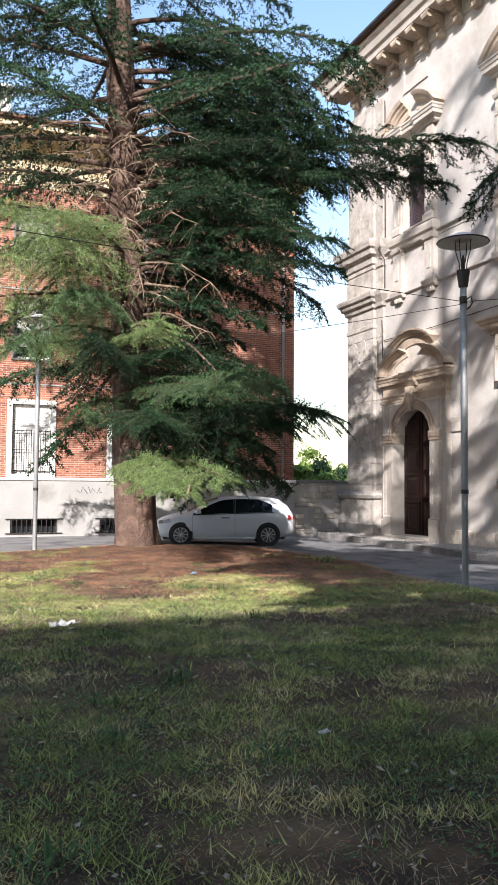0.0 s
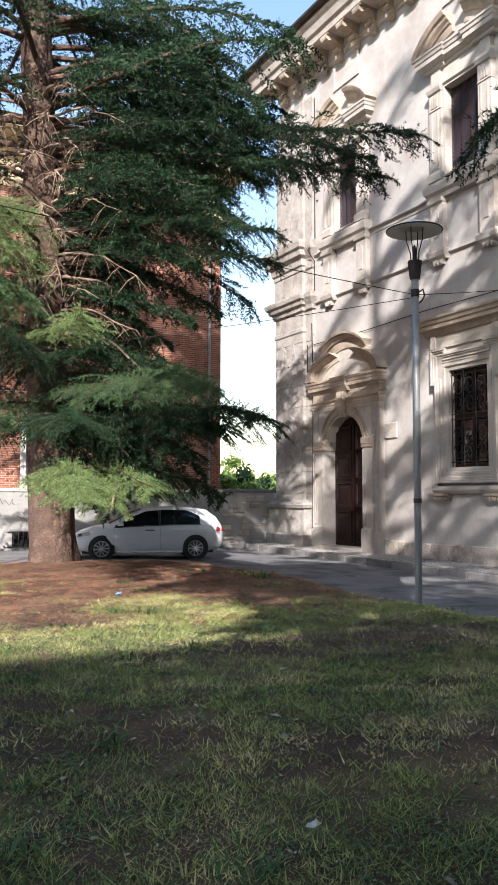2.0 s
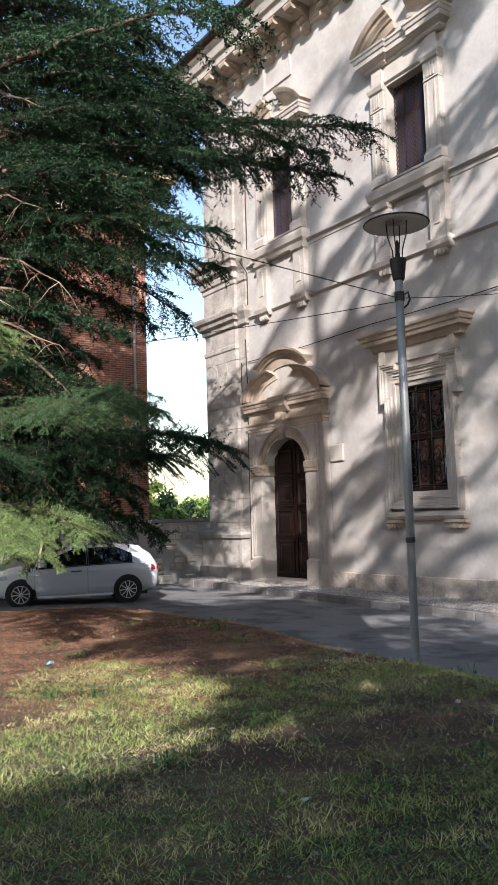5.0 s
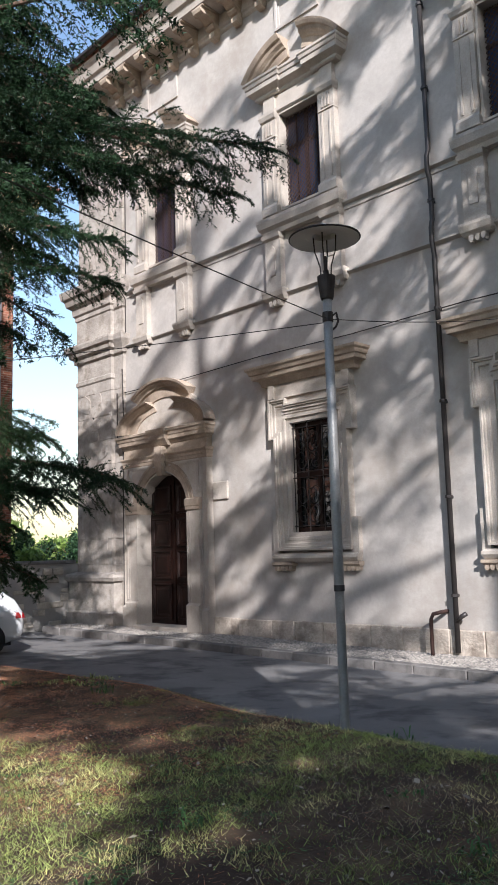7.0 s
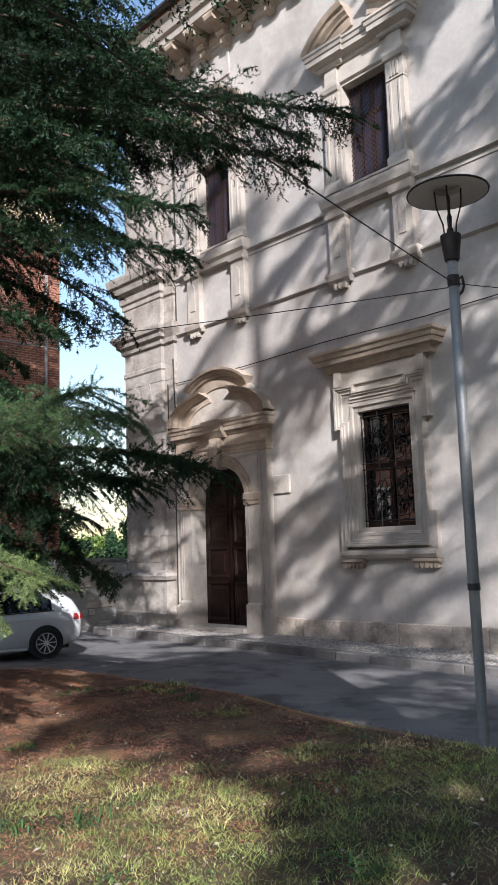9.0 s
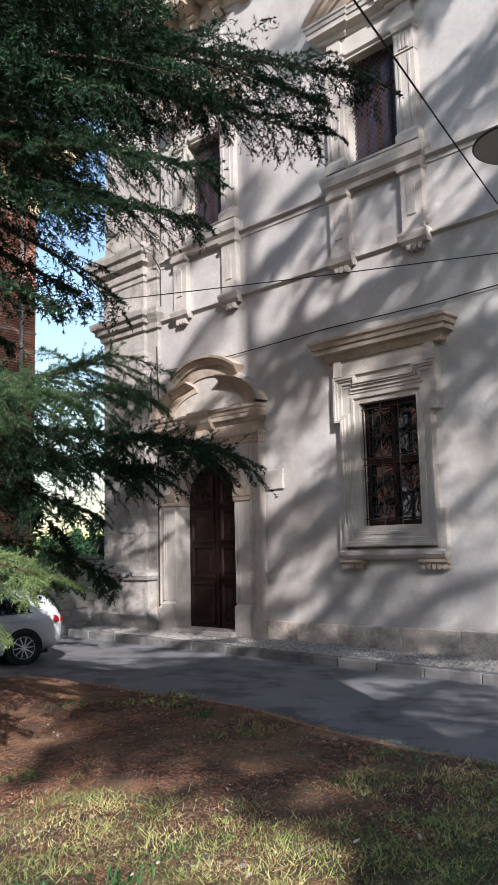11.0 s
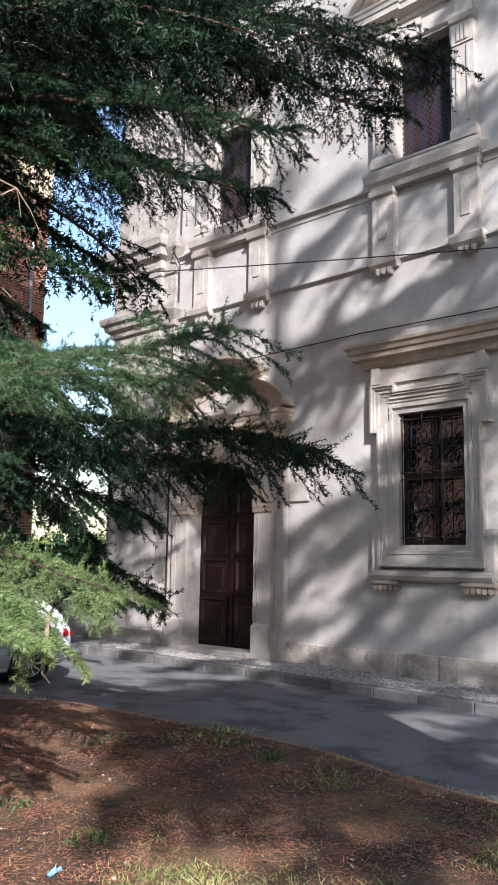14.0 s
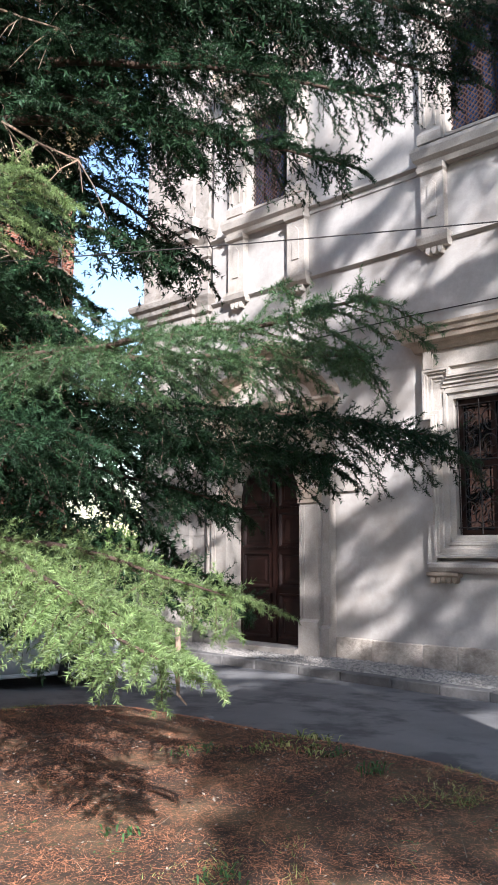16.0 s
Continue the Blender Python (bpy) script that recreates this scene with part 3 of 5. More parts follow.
for s in (-1, 1):
    bm = bmesh.new()
    edge = [(PY + s * 1.5, 3.62), (PY + s * 1.6, 3.62), (PY + s * 1.6, 4.57), (PY + s * 0.3, 4.57), (PY + s * 0.3, 4.52), (PY + s * 1.5, 4.52)]
    slab(bm, edge, 0.1, 0.245)
    part("spandrel_moulding", bm, STONE, portal)

# ---- door ----
door = new("door")
door.parent = church
tagged(door, "tall dark brown panelled double door, closed and worn")
for s in (-1, 1):
    bm = bmesh.new()
    a, b = sorted((PY + s * 0.01, PY + s * 1.2))
    box(bm, W + 0.2, W + 0.28, a, b, 0.02, 4.45)
    leaf = part("door_leaf", bm, DOORWOOD, door)
    for z0, z1 in ((0.15, 1.15), (1.32, 2.1), (2.25, 3.05), (3.2, 4.0)):
        bm = bmesh.new()
        c = PY + s * 0.57
        loft(bm, [[(W + x, c - h, z0 + i), (W + x, c + h, z0 + i), (W + x, c + h, z1 - i), (W + x, c - h, z1 - i)] for h, i, x in ((0.44, -0.02, 0.2), (0.44, -0.02, 0.15), (0.41, 0.01, 0.14), (0.39, 0.03, 0.155), (0.36, 0.06, 0.19), (0.31, 0.11, 0.19), (0.25, 0.17, 0.165), (0.22, 0.2, 0.165))])
        part("panel", bm, DOORWOOD, leaf)
bm = bmesh.new()
box(bm, W + 0.15, W + 0.2, PY - 0.05, PY + 0.05, 0.03, 4.1)
part("astragal", bm, DOORWOOD, door)

# ---- plaque and downpipe ----
plaque = thing("wall_plaque", "small blank pale stone plaque on the plaster wall", "plaque")
bm = bmesh.new()
box(bm, W - 0.06, W + 0.01, 21.02, 21.63, 3.43, 3.92, 0.02)
part("slab", bm, STONE, plaque)
pipe = thing("downpipe", "dark brown metal rainwater downpipe fixed to the wall", "downpipe")
bm = bmesh.new()
tube(bm, [(W - 0.14, 14.22, -0.1), (W - 0.14, 14.22, 8.2), (W - 0.2, 14.22, 8.5), (W - 0.2, 14.22, 8.8), (W - 0.14, 14.22, 9.0), (W - 0.14, 14.22, 9.9), (W - 0.22, 14.22, 10.1), (W - 0.22, 14.22, 10.4), (W - 0.14, 14.22, 10.6), (W - 0.14, 14.22, 16.2)], 0.055, 10)
tube(bm, [(W - 0.14, 14.22, 0.5), (W - 0.22, 14.05, 0.62), (W - 0.2, 13.95, 0.68)], 0.05, 8)
part("pipe", bm, PIPE, pipe, smooth=True)
for z in (1.0, 3.0, 5.0, 7.0, 9.4, 12.0, 14.0):
    bm = bmesh.new()
    tube(bm, [(W - 0.14, 14.22, z), (W - 0.14, 14.22, z + 0.06)], 0.08, 10)
    box(bm, W - 0.14, W + 0.02, 14.2, 14.24, z, z + 0.05)
    part("clamp", bm, PIPE, pipe)
stub = thing("standpipe", "short bent rusty pipe rising from the pavement", "pipe")
bm = bmesh.new()
tube(bm, [(W - 0.4, 14.65, -0.2), (W - 0.4, 14.65, 0.55), (W - 0.36, 14.62, 0.66), (W - 0.2, 14.5, 0.7), (W + 0.02, 14.5, 0.7)], 0.04, 8)
part("pipe", bm, RUST, stub, smooth=True)

# ---- cables along the wall ----
def wall_cable(points, r=0.014):
    ob = thing("wall_cable", "thin dark cable fixed to the church wall", "cable", group="cables on the church wall")
    bm = bmesh.new()
    tube(bm, points, r, 5)
    part("strand", bm, IRON, ob)


wall_cable([(W - 0.05, 25.65 - 3 * k, 7.05 - (0.05 if k % 2 else 0)) for k in range(14)])
wall_cable([(W - 0.14, 25.62, z) for z in (0.2, 2.5, 4.6, 5.5)] + [(W - 0.14, 25.52, 5.9), (W - 0.14, 25.6, 6.4), (W - 0.14, 25.65, 7.8)], 0.02)
wall_cable([(W - 0.16, 25.9, z) for z in (5.6, 6.3, 7.05)], 0.02)
wall_cable([(W - 0.14, 25.45, z) for z in (8.8, 10.0)] + [(W - 0.42, 25.45, 10.35), (W - 0.12, 25.45, 10.8), (W - 0.12, 25.45, 16.0)], 0.02)

# ---- stones of the church's plinth ----
prng = random.Random(3)
y = 21.64
while y > 4.0:
    length = prng.uniform(0.75, 1.5)
    bm = bmesh.new()
    d = 0.07 + prng.uniform(-0.01, 0.02)
    box(bm, W - d, W + 0.05, y - length + 0.012, y, -0.3, 0.33 + prng.uniform(-0.02, 0.02), 0.018)
    for v in bm.verts:
        if v.co.x < W:
            v.co += Vector((noise.noise(v.co * 3) * 0.02, noise.noise(v.co * 5) * 0.01, noise.noise(v.co * 4) * 0.012))
    part("plinth_stone", bm, PLINTH, church)
    y -= length

# ---- ground, road, lawn ----
def road_z(x, y):
    return -0.10 - 0.026 * max(0.0, x - 8) - 0.008 * min(10.0, max(0.0, 22 - y))


def lawn_edge(y):
    """x of the lawn's edge towards the road."""
    return 9.15 + 0.55 * math.exp(-((y - 17.0) / 3.2) ** 2) + 0.06 * math.sin(y * 1.7)


def lawn_far(x):
    """y of the lawn's far edge."""
    return 21.7 - 0.05 * (x - 5.5) ** 2 - 0.35 * max(0.0, x - 7.6) ** 2


def lawn_z(x, y):
    e = min(lawn_edge(y) - x, lawn_far(x) - y)
    r = math.hypot(x - 5.35, y - 20.6)
    z = 0.02 + 0.035 * noise.noise((x * 0.35, y * 0.35, 0)) + 0.02 * noise.noise((x * 1.3, y * 1.3, 4)) + 0.10 * math.exp(-(r / 2.2) ** 2)
    k = min(1.0, max(0.0, e / 0.9))
    k = k * k * (3 - 2 * k)
    return (road_z(x, y) - 0.12) * (1 - k) + (z * k if e > 0 else 0) + (0.12 * (1 - k) if e > 0 else 0)


bm = bmesh.new()
bmesh.ops.create_grid(bm, x_segments=40, y_segments=40, size=900)
for v in bm.verts:
    v.co.z = -0.45
tagged(part("ground", bm, SOIL), "bare earth ground reaching the horizon", "ground", kind="structure")
bm = bmesh.new()
NX, NY = 60, 80
grid = [[bm.verts.new((-30 + 46 * i / NX, -24 + 56 * j / NY, 0)) for i in range(NX + 1)] for j in range(NY + 1)]
for j in range(NY):
    for i in range(NX):
        bm.faces.new((grid[j][i], grid[j][i + 1], grid[j + 1][i + 1], grid[j + 1][i]))
for v in bm.verts:
    v.co.z = road_z(v.co.x, v.co.y) - (0.12 if v.co.x < lawn_edge(v.co.y) - 0.8 and v.co.y < lawn_far(v.co.x) - 0.8 else 0)
tagged(part("road", bm, ASPHALT, smooth=True), "worn grey asphalt lane along the church", "road", kind="structure")
bm = bmesh.new()
NX, NY = 150, 240
X0, X1, Y0, Y1 = -20.0, 10.0, -22.0, 22.0
grid = [[bm.verts.new((X0 + (X1 - X0) * i / NX, Y0 + (Y1 - Y0) * j / NY, 0)) for i in range(NX + 1)] for j in range(NY + 1)]
for row in grid:
    for v in row:
        v.co.z = lawn_z(v.co.x, v.co.y)
for j in range(NY):
    for i in range(NX):
        bm.faces.new((grid[j][i], grid[j][i + 1], grid[j + 1][i + 1], grid[j + 1][i]))
lawn = tagged(part("lawn", bm, SOIL, smooth=True), "thin dry lawn on brown soil under cedars", "lawn", kind="structure")


def walk_z(y):
    return -0.07 - 0.008 * (25.6 - y)


bm = bmesh.new()
loft(bm, [[(14.32, y, walk_z(y) - 0.3), (W + 0.3, y, walk_z(y) - 0.3), (W + 0.3, y, walk_z(y)), (14.32, y, walk_z(y) - 0.01)] for y in (-20, 2, 14, 22, 27.9)])
pavement = tagged(part("pavement", bm, KERB), "narrow raised pebble pavement along the church", "pavement", kind="structure")

# ---- brick apartment house ----
BY = 28.4
house = thing("apartment_house", "red brick apartment house with grey rendered base and cream eaves", "house")
HX = 13.45
bwin = [(2.9, 4.28, 1.98, 4.42), (2.88, 4.22, 5.9, 8.05), (6.3, 7.65, 1.98, 4.42), (6.3, 7.65, 5.9, 8.05), (-0.6, 0.75, 1.98, 4.42), (-0.6, 0.75, 5.9, 8.05), (2.88, 4.22, 9.3, 11.2), (6.3, 7.65, 9.3, 11.2)]
bm = bmesh.new()
xs = sorted({-16.0, HX} | {h for q in bwin for h in q[:2]})
zs = sorted({1.86, 11.9} | {h for q in bwin for h in q[2:]})
for a, b in zip(xs, xs[1:]):
    for c, d in zip(zs, zs[1:]):
        if not any(q[0] - 0.01 < a and b < q[1] + 0.01 and q[2] - 0.01 < c and d < q[3] + 0.01 for q in bwin):
            box(bm, a, b, BY, BY + 0.45, c, d)
bmesh.ops.remove_doubles(bm, verts=bm.verts, dist=0.001)
box(bm, HX - 0.45, HX, BY + 0.46, BY + 12, 1.86, 11.9)
box(bm, -16, HX - 0.5, BY + 12, BY + 12.4, 1.86, 11.9)
part("wall", bm, BRICK, house, "red brick wall in even courses")
bm = bmesh.new()
gratings = [(2.95, 4.5, 0.02, 0.5), (5.95, 7.4, 0.02, 0.5), (-0.4, 1.1, 0.02, 0.5)]
xs = sorted({-16.0, HX + 0.02} | {h for q in gratings for h in q[:2]})
zs = sorted({-0.5, 1.84} | {h for q in gratings for h in q[2:]})
for a, b in zip(xs, xs[1:]):
    for c, d in zip(zs, zs[1:]):
        if not any(q[0] - 0.01 < a and b < q[1] + 0.01 and q[2] - 0.01 < c and d < q[3] + 0.01 for q in gratings):
            box(bm, a, b, BY - 0.12, BY + 0.5, c, d)
bmesh.ops.remove_doubles(bm, verts=bm.verts, dist=0.001)
part("base", bm, RENDER_GREY, house, "stained grey rendered base with scrawls")
bm = bmesh.new()
box(bm, -16, HX + 0.03, BY - 0.17, BY + 0.1, 1.8, 1.9, 0.02)
part("base_moulding", bm, WHITE, house)
for z in (5.05, 8.3):
    part("string_course", box(bmesh.new(), -16, HX + 0.03, BY - 0.03, BY + 0.1, z, z + 0.05, 0.008), RENDER_GREY, house)
bm = bmesh.new()
box(bm, -16.05, HX + 0.05, BY - 0.04, BY + 12, 11.9, 13.5)
part("top_storey", bm, CREAM, house, "cream plaster band under the eaves")
bm = bmesh.new()
loft(bm, [[(-17.2, BY - 1.15, z), (HX + 0.75, BY - 1.15, z), (HX + 0.75, BY + 13, z), (-17.2, BY + 13, z)] for z in (13.5, 13.72)])
part("eaves_board", bm, CREAM, house)
bm = bmesh.new()
loft(bm, [[(-17.4, BY - 1.3, 13.73), (HX + 0.9, BY - 1.3, 13.73), (HX + 0.9, BY + 13, 13.73), (-17.4, BY + 13, 13.73)], [(-17.4, BY - 1.3, 13.83), (HX + 0.9, BY - 1.3, 13.83), (HX + 0.9, BY + 13, 13.83), (-17.4, BY + 13, 13.83)], [(-11, BY + 5.9, 16), (HX - 6, BY + 5.9, 16), (HX - 6, BY + 6.1, 16), (-11, BY + 6.1, 16)]])
part("roof", bm, ROOFTILE, house)
bm = bmesh.new()
box(bm, 1.9, 2.75, BY + 0.8, BY + 1.7, 13.8, 15.6, 0.03)
box(bm, 1.8, 2.85, BY + 0.7, BY + 1.8, 15.6, 15.75, 0.03)
part("chimney", bm, WHITE, house)
bm = bmesh.new()
tube(bm, [(12.95, BY - 0.09, -0.1), (12.95, BY - 0.09, 13.4)], 0.05, 8)
part("downpipe", bm, GALV, house, smooth=True)


def house_window(x0, x1, z0, z1, barred, shutter):
    w = new("window")
    w.parent = house
    tagged(w, "white framed window with iron bars" if barred else "white framed window with a roller shutter")
    bm = bmesh.new()
    t = 0.12 if barred else 0.02
    for a, b, c, d in ((x0 - t, x0 + 0.05, z0 - t, z1 + t), (x1 - 0.05, x1 + t, z0 - t, z1 + t), (x0 + 0.05, x1 - 0.05, z1 - 0.03, z1 + t), (x0 + 0.05, x1 - 0.05, z0 - t, z0 + 0.03)):
        box(bm, a, b, BY - 0.06, BY + 0.2, c, d)
    part("surround", bm, WHITE if barred else KERB, w)
    bm = bmesh.new()
    box(bm, x0, x1, BY + 0.26, BY + 0.28, z0, z1)
    part("pane", bm, PANE, w)
    bm = bmesh.new()
    xm = (x0 + x1) / 2
    for a in (x0 + 0.05, xm - 0.05, x1 - 0.15):
        box(bm, a, a + 0.1, BY + 0.2, BY + 0.25, z0 + 0.03, z1 - 0.03)
    for c in (z0 + 0.03, z1 - 0.13):
        box(bm, x0 + 0.05, x1 - 0.05, BY + 0.198, BY + 0.252, c, c + 0.1)
    part("casement", bm, WHITE, w)
    if shutter:
        bm = bmesh.new()
        k = int((z1 - z0) * shutter / 0.06)
        prof = [(BY + (0.1 if i % 2 else 0.115), z1 - 0.03 - 0.03 * i) for i in range(2 * k)]
        prof += [(BY + 0.14, prof[-1][1]), (BY + 0.14, z1 - 0.03)]
        loft(bm, [[(x, yy, zz) for yy, zz in prof] for x in (x0 + 0.02, x1 - 0.02)])
        part("roller_shutter", bm, WHITE if barred else RENDER_GREY, w)
    if barred:
        for i in range(9):
            x = x0 + 0.06 + (x1 - x0 - 0.12) * i / 8
            part("bar", tube(bmesh.new(), [(x, BY - 0.03, z0 + 0.05), (x, BY - 0.03, z0 + 1.55)], 0.014, 5), IRON, w)
        for z in (z0 + 0.1, z0 + 0.85, z0 + 1.5):
            part("cross_bar", tube(bmesh.new(), [(x0, BY - 0.03, z), (x1, BY - 0.03, z)], 0.014, 5), IRON, w)


for q in bwin:
    house_window(*q, q[3] < 5, 0.8 if q[3] > 5 else 0.95)
for x0, x1, z0, z1 in gratings:
    g = new("cellar_window")
    g.parent = house
    bm = bmesh.new()
    box(bm, x0, x1, BY + 0.2, BY + 0.22, z0, z1)
    part("pane", bm, PANE, g)
    for i in range(10):
        x = x0 + 0.04 + (x1 - x0 - 0.08) * i / 9
        part("bar", tube(bmesh.new(), [(x, BY - 0.16, z0), (x, BY - 0.16, z1)], 0.016, 5), IRON, g)
    for z in (z0, z1):
        part("cross_bar", tube(bmesh.new(), [(x0 - 0.16, BY - 0.16, z), (x1 + 0.16, BY - 0.16, z)], 0.018, 5), IRON, g)

# scrawls on the base
srng = random.Random(9)
for k in range(9):
    x, z = srng.uniform(4.6, 8.6), srng.uniform(0.8, 1.5)
    pts = [(x + 0.09 * i + srng.uniform(-0.06, 0.06), BY - 0.122, z + srng.uniform(-0.12, 0.14)) for i in range(srng.randint(4, 8))]
    part("scrawl", tube(bmesh.new(), pts, 0.011, 4), IRON, house)

# ---- low wall between house and church ----
low = tagged(new("garden_wall"), "low rough stone wall with crumbling plaster", "wall", kind="structure")
bm = bmesh.new()
box(bm, HX + 0.03, W - 0.02, BY - 0.02, BY + 0.4, -0.5, 1.8)
part("core", bm, RENDER_GREY, low)
bm = bmesh.new()
box(bm, HX + 0.03, W - 0.1, BY - 0.08, BY + 0.46, 1.8, 1.92, 0.02)
part("coping", bm, KERB, low)

# ---- street lamps ----
def street_lamp(x, y, z, rz, label):
    lamp = thing("street_lamp", label, "street lamp", at=(x, y, z), rz=rz, group="street lamps in the garden")
    bm = bmesh.new()
    tube(bm, [(0, 0, -0.3), (0, 0, 0), (0, 0, 1.55), (0, 0, 1.56), (0, 0, 3.2), (0, 0, 3.22), (0, 0, 5.0)], [0.054, 0.054, 0.054, 0.059, 0.059, 0.057, 0.055], 14)
    part("pole", bm, GALV, lamp, smooth=True)
    bm = bmesh.new()
    tube(bm, [(0, 0, 1.53), (0, 0, 1.6)], 0.064, 14)
    part("collar", bm, PIPE, lamp)
    bm = bmesh.new()
    tube(bm, [(0, 0, 4.72), (0, 0, 4.84)], 0.066, 12)
    part("collar", bm, IRON, lamp)
    bm = bmesh.new()
    tube(bm, [(0, 0, 5.0), (0, 0, 5.02), (0, 0, 5.26), (0, 0, 5.29)], [0.07, 0.08, 0.11, 0.11], 20)
    part("ballast_housing", bm, IRON, lamp)
    bm = bmesh.new()
    tube(bm, [(0, 0, 5.28), (0, 0, 5.36), (0, 0, 5.38), (0, 0, 5.5), (0, 0, 5.55)], [0.035, 0.035, 0.022, 0.028, 0.01], 10)
    part("bulb", bm, IRON, lamp)
    for k in range(4):
        a = k * math.pi / 2 + 0.5
        bm = bmesh.new()
        c, s = math.cos(a), math.sin(a)
        tube(bm, [(0.06 * c, 0.06 * s, 5.28), (0.07 * c, 0.07 * s, 5.42), (0.13 * c, 0.13 * s, 5.62), (0.14 * c, 0.14 * s, 5.8)], 0.009, 6)
        part("stay", bm, IRON, lamp)
    bm = bmesh.new()
    prof = [(0.0, 5.86), (0.13, 5.86), (0.15, 5.8), (0.24, 5.8), (0.425, 5.76), (0.43, 5.78), (0.24, 5.86), (0.1, 5.92), (0.0, 5.93)]
    loops = [[(r * math.cos(t), r * math.sin(t), z) for r, z in prof] for t in (2 * math.pi * k / 40 for k in range(40))]
    rings = [[bm.verts.new(p) for p in lp] for lp in loops]
    for i in range(40):
        a, b = rings[i], rings[(i + 1) % 40]
        for j in range(len(prof) - 1):
            bm.faces.new((a[j], a[j + 1], b[j + 1], b[j]))
    bmesh.ops.remove_doubles(bm, verts=bm.verts, dist=0.0005)
    part("shade", bm, WHITE, lamp, "flat round pale disc shade")
    bm = bmesh.new()
    tube(bm, [(0.43 * math.cos(a), 0.43 * math.sin(a), 5.77) for a in (2 * math.pi * k / 40 for k in range(41))], 0.012, 6)
    part("shade_rim", bm, IRON, lamp)
    bm = bmesh.new()
    tube(bm, [(0.06, 0, 4.8), (0.14, -0.02, 4.86), (0.17, -0.02, 4.76), (0.12, -0.02, 4.68), (0.05, 0, 4.62)], 0.014, 6)
    part("cable_loop", bm, IRON, lamp)
    return lamp


street_lamp(8.45, 11.2, 0.02, 0, "grey steel street lamp with flat disc shade beside the lane")
street_lamp(2.75, 20.7, -0.02, 40, "grey steel street lamp with disc shade before the brick house")


# ---- overhead wires ----
def wire(name, a, b, sag, r=0.006):
    ob = thing(name, "thin dark overhead cable strung between lamps and walls", "cable", group="overhead cables")
    bm = bmesh.new()
    a, b = Vector(a), Vector(b)
    tube(bm, [a.lerp(b, k / 24) - Vector((0, 0, sag * 4 * (k / 24) * (1 - k / 24))) for k in range(25)], r, 5)
    part("strand", bm, IRON, ob)


wire("overhead_cable", (8.45, 11.2, 4.78), (-26.0, 1.6, 4.9), 0.55)
wire("overhead_cable", (8.45, 11.2, 4.78), (W - 0.02, 11.6, 6.4), 0.12)
wire("overhead_cable", (2.75, 20.7, 4.75), (8.45, 11.2, 4.74), 0.1)
wire("overhead_cable", (HX, BY + 3, 5.3), (W + 3, BY + 3, 5.4), 0.05)


# ---- cedars ----
def expand(base, way, length, count, nlen, nwid, rng, tilt=0.9):
    """Needles round twigs: arrays of twig starts, directions and lengths become triangles."""
    k = len(base)
    idx = np.repeat(np.arange(k), count)
    t = rng.random(len(idx)) ** 0.9
    d = way[idx]
    p = base[idx] + d * (t * length[idx])[:, None]
    side = rng.normal(size=(len(idx), 3))
    side -= d * (side * d).sum(1)[:, None]
    side /= np.linalg.norm(side, axis=1)[:, None] + 1e-9
    nd = d * tilt * rng.uniform(0.4, 1.2, len(idx))[:, None] + side
    nd /= np.linalg.norm(nd, axis=1)[:, None]
    wv = np.cross(nd, rng.normal(size=(len(idx), 3)))
    wv /= np.linalg.norm(wv, axis=1)[:, None] + 1e-9
    ln = nlen * rng.uniform(0.6, 1.2, len(idx))[:, None]
    v = np.empty((len(idx), 3, 3), dtype=np.float32)
    v[:, 0] = p - wv * nwid / 2
    v[:, 1] = p + wv * nwid / 2
    v[:, 2] = p + nd * ln
    return v.reshape(-1, 3)


def twig_tris(base, tip, r0):
    """Thin three-sided twigs as triangles."""
    d = tip - base
    d /= np.linalg.norm(d, axis=1)[:, None] + 1e-9
    u = np.cross(d, np.array([0.3, 0.2, 0.93]))
    u /= np.linalg.norm(u, axis=1)[:, None] + 1e-9
    v = np.cross(d, u)
    out = np.empty((len(base), 3, 3, 3), dtype=np.float32)
    for k in range(3):
        for j, a in enumerate((2 * math.pi * k / 3, 2 * math.pi * (k + 1) / 3)):
            out[:, k, j] = base + r0 * (u * math.cos(a) + v * math.sin(a))
        out[:, k, 2] = tip
    return out.reshape(-1, 3)


